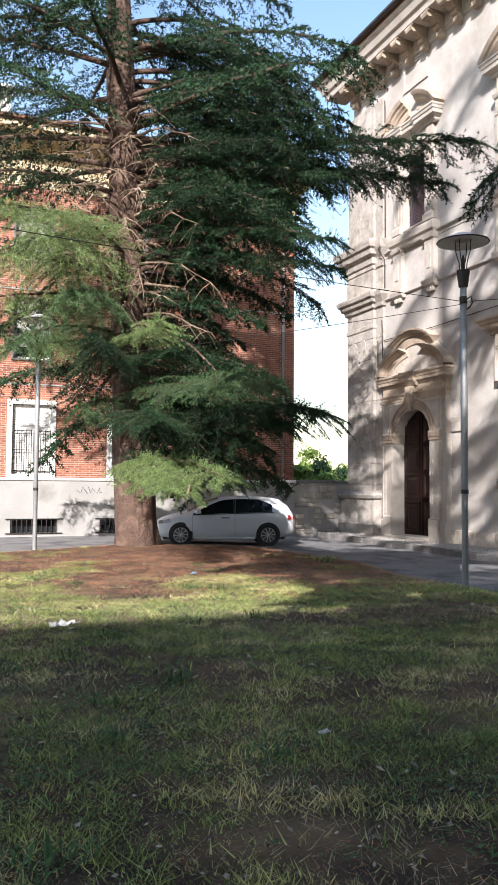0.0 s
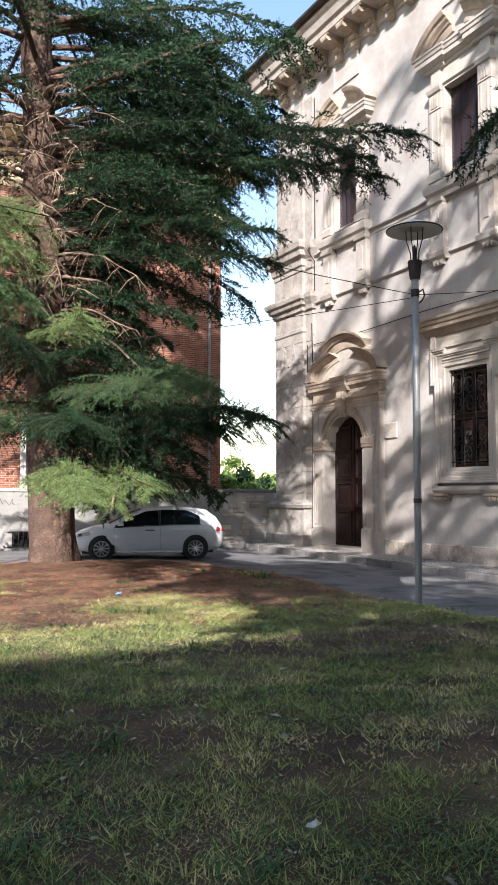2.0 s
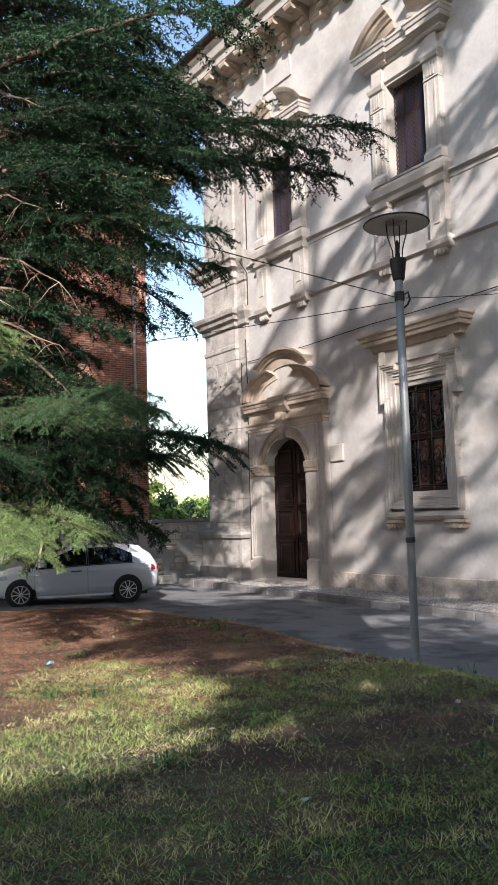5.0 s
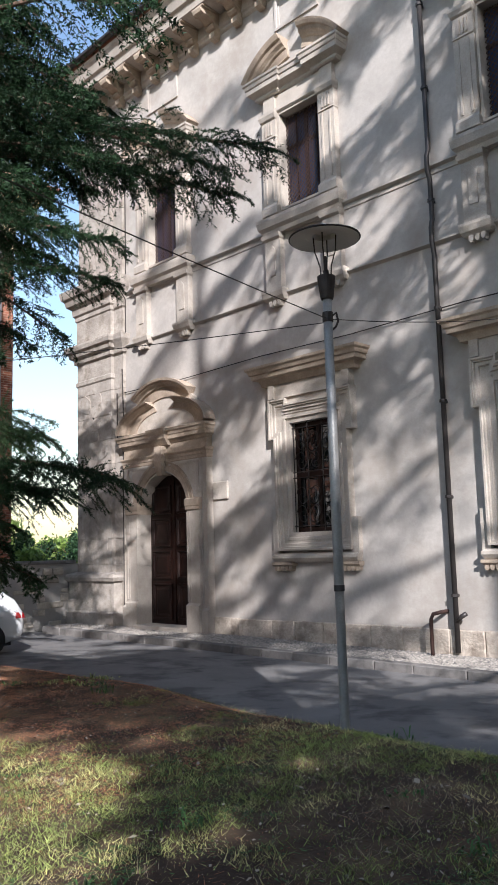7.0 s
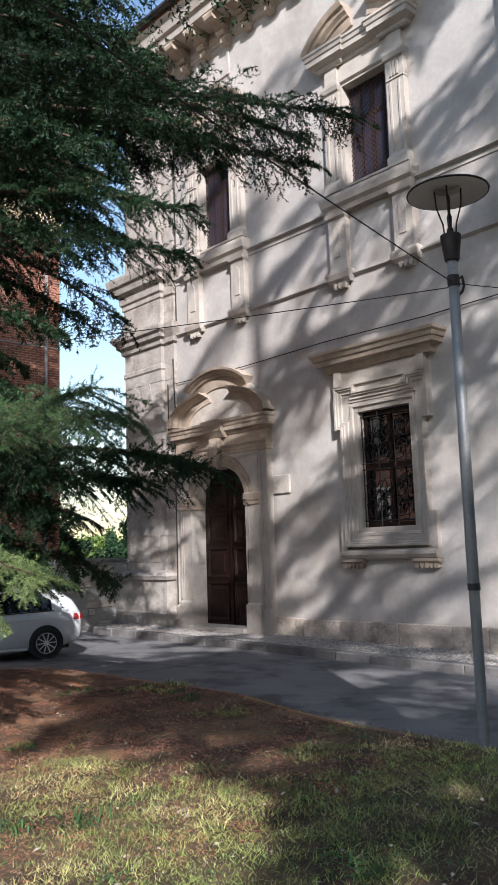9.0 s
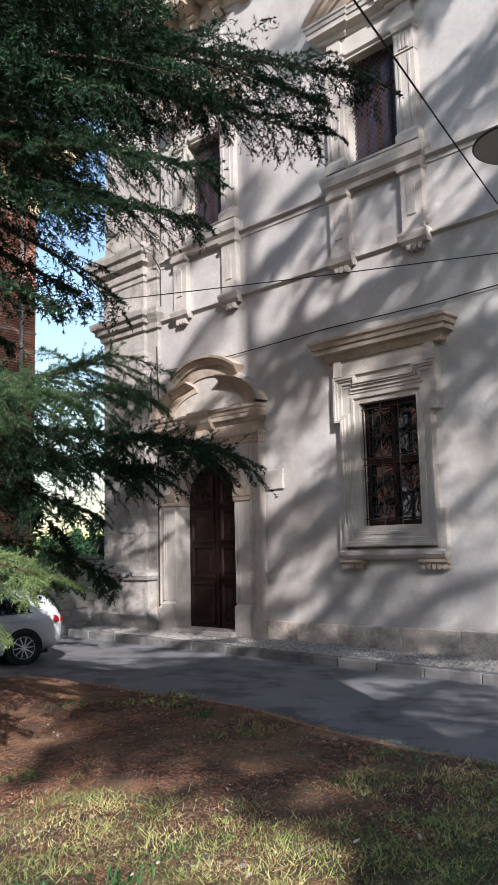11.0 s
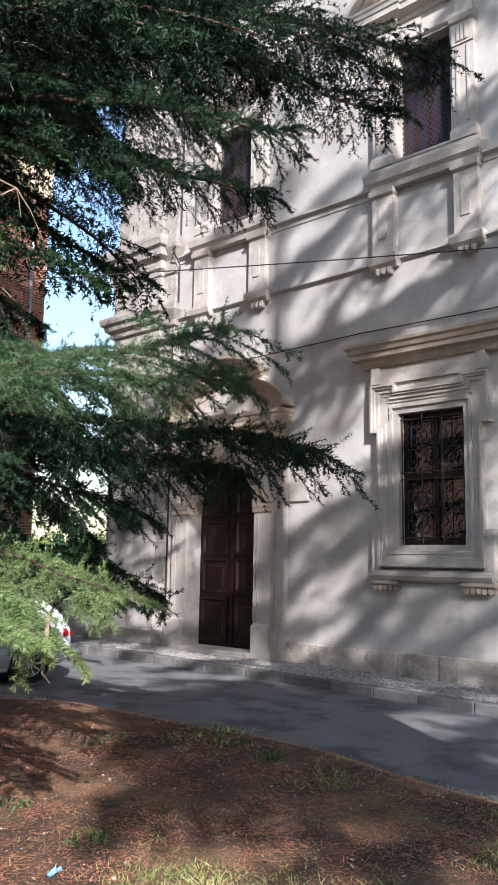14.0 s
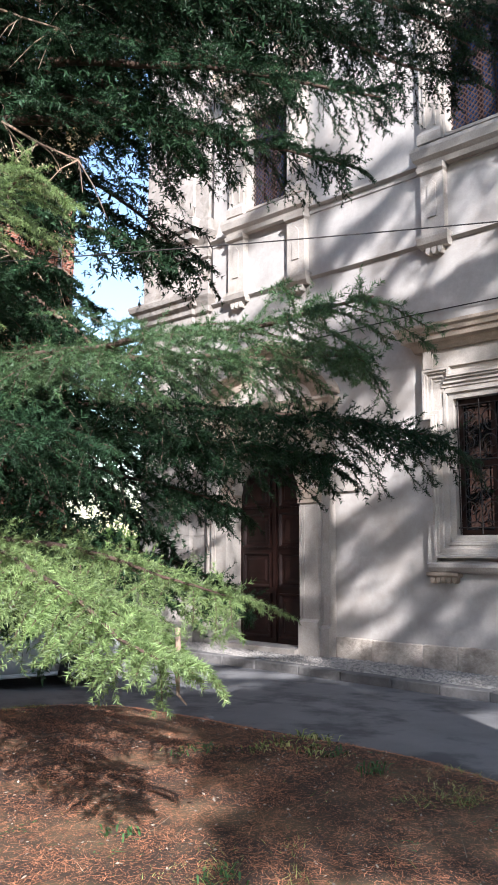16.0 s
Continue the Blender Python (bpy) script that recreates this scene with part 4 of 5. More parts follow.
def limb(tree, rng, root, az, length, rise, drop, thick, dense, mat, nlen, nwid, bare=0.2, spread=0.3, needles=30, name="branch", hang=0.0):
    """One bough: it rises from the trunk and droops to its tip, with flat sprays of side shoots."""
    n = 16
    a = radians(az)
    out = np.array([math.cos(a), math.sin(a), 0.0])
    sidew = np.array([-math.sin(a), math.cos(a), 0.0])
    t = np.linspace(0, 1, n + 1)
    wob = rng.normal(0, 0.02 * length, (n + 1, 2)).cumsum(0) * 0.25
    axis = np.array(root) + np.outer(t * length, out)
    axis[:, 2] += rise * np.sin(t * math.pi * 0.5) - drop * t ** 2.2
    axis += np.outer(wob[:, 0] * t, sidew)
    axis[:, 2] += wob[:, 1] * t
    bm = bmesh.new()
    tube(bm, [tuple(p) for p in axis], [thick * (1 - 0.88 * s) for s in t], 7)
    wood = part(name, bm, BARK, tree, smooth=True)
    m = int(dense * length * (1 - bare))
    s = bare + (1 - bare) * (np.arange(m) + rng.random(m)) / m
    sign = np.where(np.arange(m) % 2 == 0, 1.0, -1.0)
    i = np.minimum((s * n).astype(int), n - 1)
    f = s * n - i
    base = axis[i] * (1 - f)[:, None] + axis[i + 1] * f[:, None]
    fwd = axis[i + 1] - axis[i]
    fwd /= np.linalg.norm(fwd, axis=1)[:, None]
    slen = length * spread * (0.25 + 0.9 * np.sin(np.clip((1 - s) * 1.15 + 0.1, 0, 1) * math.pi * 0.62)) * rng.uniform(0.55, 1.15, m)
    ang = np.radians(rng.uniform(35, 75, m))
    way = fwd * np.cos(ang)[:, None] + sidew * (sign * np.sin(ang))[:, None]
    way[:, 2] += rng.uniform(-0.35, 0.08, m) - hang * rng.random(m)
    way /= np.linalg.norm(way, axis=1)[:, None]
    # a last shoot carries the bough's tip on
    q = 5
    seg_base, seg_way, seg_len = [], [], []
    p, d = base.copy(), way.copy()
    twigs = []
    for k in range(q):
        e = p + d * (slen / q)[:, None]
        twigs.append(twig_tris(p, e + d * 0.02, 0.007))
        seg_base.append(p), seg_way.append(d.copy()), seg_len.append(slen / q)
        # side sprays on each stretch
        for sg in (-1, 1):
            across = np.cross(d, np.array([0, 0, 1.0])) * sg
            w2 = d * 0.95 + across * rng.uniform(0.5, 1.0, m)[:, None]
            w2[:, 2] += rng.uniform(-0.5, 0.0, m)
            w2 /= np.linalg.norm(w2, axis=1)[:, None]
            l2 = slen * rng.uniform(0.12, 0.3, m) * (1.1 - 0.12 * k) + 0.06
            b2 = p + d * (slen / q * rng.random(m))[:, None]
            seg_base.append(b2), seg_way.append(w2), seg_len.append(l2)
        p = e
        d = d + rng.normal(0, 0.07, (m, 3))
        d[:, 2] -= 0.12
        d /= np.linalg.norm(d, axis=1)[:, None]
    # short shoots all along the bough itself
    e = np.repeat(np.arange(m), 3)
    w3 = fwd[e] * 0.7 + rng.normal(0, 0.45, (3 * m, 3))
    w3[:, 2] += 0.25
    w3 /= np.linalg.norm(w3, axis=1)[:, None]
    seg_base.append(base[e] + fwd[e] * rng.normal(0, 0.08, (3 * m, 1))), seg_way.append(w3), seg_len.append(rng.uniform(0.12, 0.32, 3 * m))
    sb, sw, sl = np.concatenate(seg_base), np.concatenate(seg_way), np.concatenate(seg_len)
    verts = expand(sb, sw, sl, needles, nlen, nwid, rng)
    tagged(raw("foliage", verts, np.arange(len(verts)).reshape(-1, 3), mat, wood), kind="stuff")
    tv = np.concatenate(twigs)
    tagged(raw("twig_wood", tv, np.arange(len(tv)).reshape(-1, 3), BARK, wood), kind="stuff")
    return wood


def trunk(tree, x, y, z0, height, r, lean=(0, 0)):
    bm = bmesh.new()
    loops = []
    for k in range(90):
        t = (k / 89) ** 1.15
        z = z0 - 0.4 + (height + 0.4) * t
        rr = r * (1 - 0.93 * t ** 1.5) * (1 + 0.2 * math.exp(-max(0, z - z0) / 0.45))
        ring_ = []
        for j in range(56):
            a = 2 * math.pi * j / 56
            f = 1 + 0.10 * noise.noise((math.cos(a) * 2.2, math.sin(a) * 2.2, z * 0.5)) + 0.06 * noise.noise((math.cos(a) * 6, math.sin(a) * 6, z * 1.5)) + 0.14 * math.exp(-max(0, z - z0) / 0.4) * math.cos(5 * a + 1) - 0.09 * (1 - abs(noise.noise((math.cos(a) * 7 + 0.6 * noise.noise((a, z, 3)), math.sin(a) * 7, z * 0.7))) * 2.2) ** 3
            ring_.append((x + lean[0] * t * height + rr * f * math.cos(a), y + lean[1] * t * height + rr * f * math.sin(a), z))
        loops.append(ring_)
    loft(bm, loops)
    part("trunk", bm, BARK, tree, "thick furrowed reddish-brown trunk", smooth=True)


rng = np.random.default_rng(7)
TX, TY = 5.35, 20.7
cedar = thing("cedar_tree", "tall cedar with drooping dark green boughs on the lawn", "tree", group="cedars in the garden")
trunk(cedar, TX, TY, 0.05, 26.0, 0.52, (-0.05, 0.0))


def bough_to(tree, tip, z0, thick, dense, mat, nlen, nwid, at=(TX, TY), lift=0.07, **kw):
    at = (at[0] - 0.05 * z0, at[1]) if at == (TX, TY) else at
    dx, dy = tip[0] - at[0], tip[1] - at[1]
    length = math.hypot(dx, dy)
    rise = lift * length
    limb(tree, rng, (at[0], at[1], z0), math.degrees(math.atan2(dy, dx)), length, rise, z0 + rise - tip[2], thick, dense, mat, nlen, nwid, **kw)


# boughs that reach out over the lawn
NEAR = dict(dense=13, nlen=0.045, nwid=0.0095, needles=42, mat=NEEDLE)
# boughs in the sun take the paler needles, their brightness is in the colour
SUNNY = dict(dense=12, nlen=0.045, nwid=0.006, needles=52, mat=SUNLIT)
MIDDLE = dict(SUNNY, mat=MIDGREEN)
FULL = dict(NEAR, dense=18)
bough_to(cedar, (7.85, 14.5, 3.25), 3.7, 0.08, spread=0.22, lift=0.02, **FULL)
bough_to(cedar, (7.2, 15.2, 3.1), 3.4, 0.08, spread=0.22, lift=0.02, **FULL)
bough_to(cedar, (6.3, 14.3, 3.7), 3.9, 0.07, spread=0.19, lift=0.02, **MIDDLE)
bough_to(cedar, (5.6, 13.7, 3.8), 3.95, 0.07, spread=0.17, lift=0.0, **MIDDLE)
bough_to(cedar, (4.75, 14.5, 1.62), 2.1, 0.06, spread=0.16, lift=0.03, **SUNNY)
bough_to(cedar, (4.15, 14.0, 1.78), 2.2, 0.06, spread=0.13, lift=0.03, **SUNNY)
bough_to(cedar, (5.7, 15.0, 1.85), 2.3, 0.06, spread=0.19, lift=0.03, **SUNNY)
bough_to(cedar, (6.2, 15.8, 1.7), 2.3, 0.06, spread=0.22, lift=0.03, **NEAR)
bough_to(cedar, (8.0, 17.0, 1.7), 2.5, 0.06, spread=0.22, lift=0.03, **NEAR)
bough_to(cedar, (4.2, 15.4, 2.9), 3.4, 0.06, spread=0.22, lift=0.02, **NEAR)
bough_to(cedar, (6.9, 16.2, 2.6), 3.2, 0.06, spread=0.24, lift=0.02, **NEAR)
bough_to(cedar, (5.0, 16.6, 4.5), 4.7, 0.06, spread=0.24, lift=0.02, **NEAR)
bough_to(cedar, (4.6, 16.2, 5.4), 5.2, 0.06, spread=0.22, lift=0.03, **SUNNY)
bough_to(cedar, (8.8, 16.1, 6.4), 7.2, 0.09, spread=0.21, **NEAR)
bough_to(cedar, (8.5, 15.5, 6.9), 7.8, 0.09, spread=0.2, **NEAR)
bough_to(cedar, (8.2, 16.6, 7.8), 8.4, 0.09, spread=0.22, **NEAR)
WIDE = dict(dense=13, nlen=0.06, nwid=0.017, needles=20, mat=NEEDLE)
bough_to(cedar, (12.1, 15.4, 9.7), 9.8, 0.12, spread=0.18, **WIDE)
bough_to(cedar, (11.7, 16.2, 8.9), 9.4, 0.1, spread=0.18, **WIDE)
bough_to(cedar, (11.0, 15.6, 9.3), 9.9, 0.1, spread=0.18, **WIDE)
bough_to(cedar, (10.2, 17.1, 9.3), 9.9, 0.1, spread=0.22, **WIDE)
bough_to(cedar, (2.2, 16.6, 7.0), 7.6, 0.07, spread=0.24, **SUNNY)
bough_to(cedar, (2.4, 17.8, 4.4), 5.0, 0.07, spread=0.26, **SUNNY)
snag = part("dead_twig", tube(bmesh.new(), [(4.76, 14.6, 1.66), (4.72, 14.55, 1.55), (4.67, 14.5, 1.42), (4.65, 14.47, 1.3), (4.69, 14.44, 1.24)], [0.018, 0.018, 0.016, 0.01, 0.004], 7), TWIG, cedar)
LEFT = dict(dense=13, nlen=0.065, nwid=0.011, needles=22, hang=0.9)
bough_to(cedar, (1.3, 17.4, 7.6), 7.9, 0.07, mat=SUNLIT, spread=0.26, **LEFT)
bough_to(cedar, (1.9, 15.9, 6.5), 7.0, 0.07, mat=SUNLIT, spread=0.24, **LEFT)
bough_to(cedar, (1.2, 18.6, 5.6), 6.2, 0.07, mat=SUNLIT, spread=0.26, **LEFT)
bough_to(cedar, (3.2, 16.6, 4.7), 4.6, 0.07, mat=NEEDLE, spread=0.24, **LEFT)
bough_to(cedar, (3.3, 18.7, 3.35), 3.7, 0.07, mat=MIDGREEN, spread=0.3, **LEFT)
bough_to(cedar, (0.4, 17.8, 6.4), 6.9, 0.07, mat=SUNLIT, spread=0.22, **LEFT)
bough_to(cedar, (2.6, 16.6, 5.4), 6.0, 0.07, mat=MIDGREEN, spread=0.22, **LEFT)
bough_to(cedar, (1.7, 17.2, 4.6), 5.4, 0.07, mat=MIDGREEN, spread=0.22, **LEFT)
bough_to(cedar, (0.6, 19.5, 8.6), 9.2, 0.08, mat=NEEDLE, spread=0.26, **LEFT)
FAR = dict(dense=9, nlen=0.09, nwid=0.028, needles=9, spread=0.27)
for k in range(26):
    z = 3.3 + 0.42 * k
    limb(cedar, rng, (TX - 0.05 * z, TY, z), -70 + 85 * ((k * 0.618) % 1), rng.uniform(4.4, 6.0) if z > 7.6 else rng.uniform(3.0, 4.2), 0.4, rng.uniform(1.0, 2.0), 0.08, mat=NEEDLE, **FAR)
for k in range(3):
    z = 2.5 + 0.9 * k
    limb(cedar, rng, (TX - 0.05 * z, TY, z), -85 + 80 * ((k * 0.618) % 1), rng.uniform(3.6, 4.8), 0.25, rng.uniform(0.9, 1.5), 0.07, mat=NEEDLE, **FAR)
HIGH = dict(FAR, nwid=0.034, needles=7)
for k in range(40):
    z = 10.4 + 0.25 * k
    if 200 < (137.5 * k + 20) % 360 < 285 and z < 14.5:
        continue
    limb(cedar, rng, (TX - 0.05 * z, TY, z), 137.5 * k + 20, (7.2 - 0.42 * (z - 10)) * rng.uniform(0.85, 1.1), 0.5, rng.uniform(0.6, 1.6), 0.09, mat=NEEDLE, **HIGH)
for k in range(8):
    z = 10.0 + 0.7 * k
    limb(cedar, rng, (TX - 0.05 * z, TY, z), 165 + 95 * ((k * 0.618) % 1), rng.uniform(4.5, 6.5), 0.5, rng.uniform(0.8, 1.8), 0.08, mat=NEEDLE, **HIGH)
for k in range(12):
    z = 2.8 + 0.65 * k
    limb(cedar, rng, (TX - 0.05 * z, TY, z), 30 + 130 * ((k * 0.618) % 1), rng.uniform(4.5, 6.2), 0.4, rng.uniform(1.0, 2.0), 0.08, mat=NEEDLE, **HIGH)
# dense boughs towards the church, above the lane
for k in range(9):
    z = 9.3 + 0.5 * k
    limb(cedar, rng, (TX - 0.05 * z, TY, z), -52 + 66 * ((k * 0.618) % 1), rng.uniform(4.4, 6.2), 0.5, rng.uniform(0.7, 1.5), 0.08, mat=NEEDLE, dense=10, nlen=0.08, nwid=0.02, needles=12, spread=0.24)
for k in range(5):
    z = 8.3 + 0.75 * k
    limb(cedar, rng, (TX - 0.05 * z, TY, z), -72 + 34 * ((k * 0.618) % 1), rng.uniform(4.2, 5.6), 0.4, rng.uniform(0.5, 1.0), 0.08, mat=NEEDLE, dense=11, nlen=0.08, nwid=0.02, needles=13, spread=0.26)
# short boughs that clothe the trunk's sunless side
for k in range(12):
    z = 3.0 + 0.5 * k
    limb(cedar, rng, (TX - 0.05 * z, TY, z), -66 + 62 * ((k * 0.618) % 1), rng.uniform(2.2, 3.0), 0.3, rng.uniform(0.5, 1.1), 0.06, mat=NEEDLE, dense=11, nlen=0.07, nwid=0.018, needles=13, spread=0.3)
# dead twiggy boughs on the trunk
for k in range(36):
    z = 5.6 + 0.16 * k
    a = radians(-180 + 150 * ((k * 0.618) % 1))
    ln = rng.uniform(1.0, 3.0)
    bm = bmesh.new()
    pts = []
    for j in range(7):
        s = j / 6
        pts.append((TX - 0.05 * z + math.cos(a) * (0.3 + ln * s) + rng.normal(0, 0.03), TY + math.sin(a) * (0.3 + ln * s) + rng.normal(0, 0.03), z + 0.2 * s - ln * 0.4 * s ** 2 + rng.normal(0, 0.03)))
    tube(bm, pts, [0.042 * (1 - 0.8 * j / 6) for j in range(7)], 5)
    for j in range(2, 7):
        for q in range(3):
            e = Vector(pts[j]) + Vector((rng.normal(0, 0.3), rng.normal(0, 0.3), -rng.uniform(0.1, 0.6)))
            tube(bm, [pts[j], Vector(pts[j]).lerp(e, 0.5) + Vector((0, 0, 0.06)), e], [0.012, 0.008, 0.003], 4)
    part("dead_branch", bm, TWIG, cedar)

# a second cedar beside the lane, and unseen ones added to shade lawn and church
SHADE = dict(dense=7, nlen=0.15, nwid=0.065, needles=6, spread=0.34)
shade_rng = np.random.default_rng(12)


def shade_cedar(x, y, height, radius, low, count, label):
    tree = thing("cedar_tree", label, "tree", group="cedars in the garden")
    trunk(tree, x, y, 0.0, height, 0.4)
    for k in range(count):
        t = k / (count - 1)
        z = low + (height - low - 0.5) * t
        limb(tree, shade_rng, (x, y, z), 137.5 * k, radius * (1 - 0.6 * t ** 1.4) * shade_rng.uniform(0.8, 1.1), 0.6, shade_rng.uniform(0.8, 1.8), 0.1, mat=NEEDLE, **SHADE)
    return tree


side = shade_cedar(9.2, 3.2, 27, 7.0, 12.3, 32, "dark green cedar beside the lane")
bough_to(side, (4.75, 5.75, 4.5), 5.6, 0.08, at=(9.2, 3.2), **NEAR)
tall = shade_cedar(-1.2, -1.8, 31, 4.4, 9.6, 24, "tall dark green cedar out of view, added to shade lawn and church")
# extra boughs out of view, placed to break up sunlight on lawn, lane and church
for k in range(28):
    limb(tall, shade_rng, (-1.2, -1.8, 6.6 + 0.125 * k), 137.5 * k, 2.3, 0.3, 0.4, 0.08, mat=NEEDLE, **SHADE)
for k in range(20):
    limb(tall, shade_rng, (-1.2, -1.8, 10.6 + 0.15 * k), 80 + 130 * ((k * 0.618) % 1), 3.9, 0.4, 0.6, 0.08, mat=NEEDLE, **SHADE)
for k in range(5):
    limb(tall, shade_rng, (-1.2, -1.8, 7.2 + 0.85 * k), -15 + 80 * ((k * 0.618) % 1), 3.6 + 1.2 * ((k * 0.38) % 1), 0.4, 0.7, 0.08, mat=NEEDLE, **SHADE)
for k in range(4):
    limb(tall, shade_rng, (-1.2, -1.8, 12.4 + 1.0 * k), 5 + 70 * ((k * 0.618) % 1), 4.2 + 1.2 * ((k * 0.38) % 1), 0.4, 0.7, 0.08, mat=NEEDLE, **SHADE)
shade_cedar(2.6, -5.5, 25, 6.0, 14.0, 13, "tall dark green cedar out of view, added to shade lawn and church")

# ---- the car: its front points along +x of its own frame ----
CARWHITE = material("white_car_paint", (0.6, 0.61, 0.62), 0.25, 0.5, 0.02, None, 200, 0, spec=0.6)
RUBBER = material("tyre_rubber", (0.02, 0.02, 0.02), 0.8, 10, 0.2, None, 60, 0.1)
ALLOY = material("alloy_rim", (0.6, 0.6, 0.6), 0.35, 10, 0.1, None, 60, 0, metal=0.4)
TRIM = material("black_plastic", (0.02, 0.02, 0.021), 0.5, 10, 0.2, None, 60, 0.05)
LENS = glass("headlamp_lens", (0.35, 0.37, 0.4), 0.05)
TAIL = glass("tail_lamp_lens", (0.3, 0.01, 0.012), 0.1)

car = thing("parked_car", "white compact hatchback parked on the lane", "car", at=(8.9, 23.95, -0.13), rz=164)


def lerp_table(table, x):
    for (a, p), (b, q) in zip(table, table[1:]):
        if x <= b:
            k = (x - a) / (b - a)
            return tuple(u + (v - u) * k for u, v in zip(p, q))
    return table[-1][1]


# station: bottom, shoulder height, shoulder half width, roof height, roof half width
CAR = [(-2.16, (0.42, 0.86, 0.62, 0.9, 0.5)), (-2.08, (0.34, 0.92, 0.78, 1.02, 0.56)), (-1.95, (0.28, 0.96, 0.85, 1.22, 0.6)), (-1.7, (0.22, 0.98, 0.89, 1.38, 0.6)), (-1.2, (0.2, 0.97, 0.9, 1.45, 0.62)),
       (-0.5, (0.19, 0.95, 0.9, 1.47, 0.63)), (0.1, (0.19, 0.93, 0.9, 1.44, 0.62)), (0.55, (0.19, 0.91, 0.9, 1.3, 0.61)), (0.95, (0.2, 0.9, 0.9, 1.08, 0.63)), (1.22, (0.2, 0.88, 0.89, 0.96, 0.64)), (1.6, (0.21, 0.82, 0.87, 0.88, 0.62)), (1.9, (0.23, 0.72, 0.8, 0.78, 0.55)), (2.08, (0.26, 0.62, 0.66, 0.66, 0.46)), (2.17, (0.32, 0.52, 0.45, 0.56, 0.34))]


def car_loop(x, grow=0.0):
    b, sh, sw, rh, rw = lerp_table(CAR, x)
    half = [(sw * 0.80, b), (sw * 0.96, b + 0.07), (sw * 1.0, b + 0.28 * (sh - b) + 0.05), (sw * 1.005, b + 0.7 * (sh - b)), (sw * 0.985, sh - 0.03), (sw * 0.95, sh), (rw + (sw * 0.93 - rw) * 0.45, sh + 0.58 * (rh - sh)), (rw, rh - 0.05 * min(1, (rh - sh) * 3)), (rw * 0.85, rh - 0.01), (rw * 0.45, rh + 0.02)]
    pts = [(x, y, z) for y, z in half] + [(x, -y, z) for y, z in half[::-1]]
    return pts


bm = bmesh.new()
st = []
for (a, _), (b, _) in zip(CAR, CAR[1:]):
    k = max(1, int(round((b - a) / 0.12)))
    st += [a + (b - a) * i / k for i in range(k)]
st.append(CAR[-1][0])
loops = [car_loop(x) for x in st]
loft(bm, loops)
part("body", bm, CARWHITE, car, "white painted body", smooth=True)
for wx in (-1.32, 1.32):
    for s in (-1, 1):
        bm = bmesh.new()
        tube(bm, [(wx, s * 0.55, 0.33), (wx, s * (lerp_table(CAR, wx)[2] * 1.005 + 0.006), 0.33)], 0.365, 28)
        part("wheel_well", bm, TRIM, car)
bm = bmesh.new()
box(bm, -1.85, 1.85, -0.7, 0.7, 0.17, 0.62)
part("underbody", bm, TRIM, car)


def on_flank(x, f):
    """A point on the side glass between shoulder (0) and roof (1), a little proud."""
    b, sh, sw, rh, rw = lerp_table(CAR, x)
    y0, y1, y2 = sw * 0.95, rw + (sw * 0.93 - rw) * 0.45, rw
    z0, z1, z2 = sh, sh + 0.58 * (rh - sh), rh - 0.05 * min(1, (rh - sh) * 3)
    if f < 0.58:
        k = f / 0.58
        return y0 + (y1 - y0) * k + 0.012, z0 + (z1 - z0) * k
    k = (f - 0.58) / 0.42
    return y1 + (y2 - y1) * k + 0.012, z1 + (z2 - z1) * k


for s in (-1, 1):
    for name, x0, x1, t0, t1 in (("front_side_window", -0.28, 0.95, 0.94, 0.35), ("rear_side_window", -1.45, -0.34, 0.8, 0.94)):
        bm = bmesh.new()
        cols = []
        for k in range(13):
            x = x0 + (x1 - x0) * k / 12
            top = t0 + (t1 - t0) * (k / 12) ** 2.2 if s else 0
            if name == "rear_side_window":
                top = 0.55 + 0.39 * min(1, (k / 12) * 3)
            cols.append([bm.verts.new((x, s * on_flank(x, f)[0], on_flank(x, f)[1])) for f in (0.06, 0.06 + (top - 0.06) * 0.55, top)])
        for a, b in zip(cols, cols[1:]):
            for j in range(2):
                bm.faces.new((a[j], a[j + 1], b[j + 1], b[j]))
        part(name, bm, CARGLASS, car)
for name, x0, x1 in (("windscreen", 0.2, 1.12), ("rear_window", -2.06, -1.72)):
    bm = bmesh.new()
    rows = []
    for k in range(7):
        x = x0 + (x1 - x0) * k / 6
        b, sh, sw, rh, rw = lerp_table(CAR, x)
        rows.append([bm.verts.new((x, y * rw, rh + 0.035 - 0.05 * abs(y) ** 4)) for y in (-0.97, -0.6, -0.2, 0.2, 0.6, 0.97)])
    for a, b in zip(rows, rows[1:]):
        for j in range(5):
            bm.faces.new((a[j], a[j + 1], b[j + 1], b[j]))
    part(name, bm, CARGLASS, car)
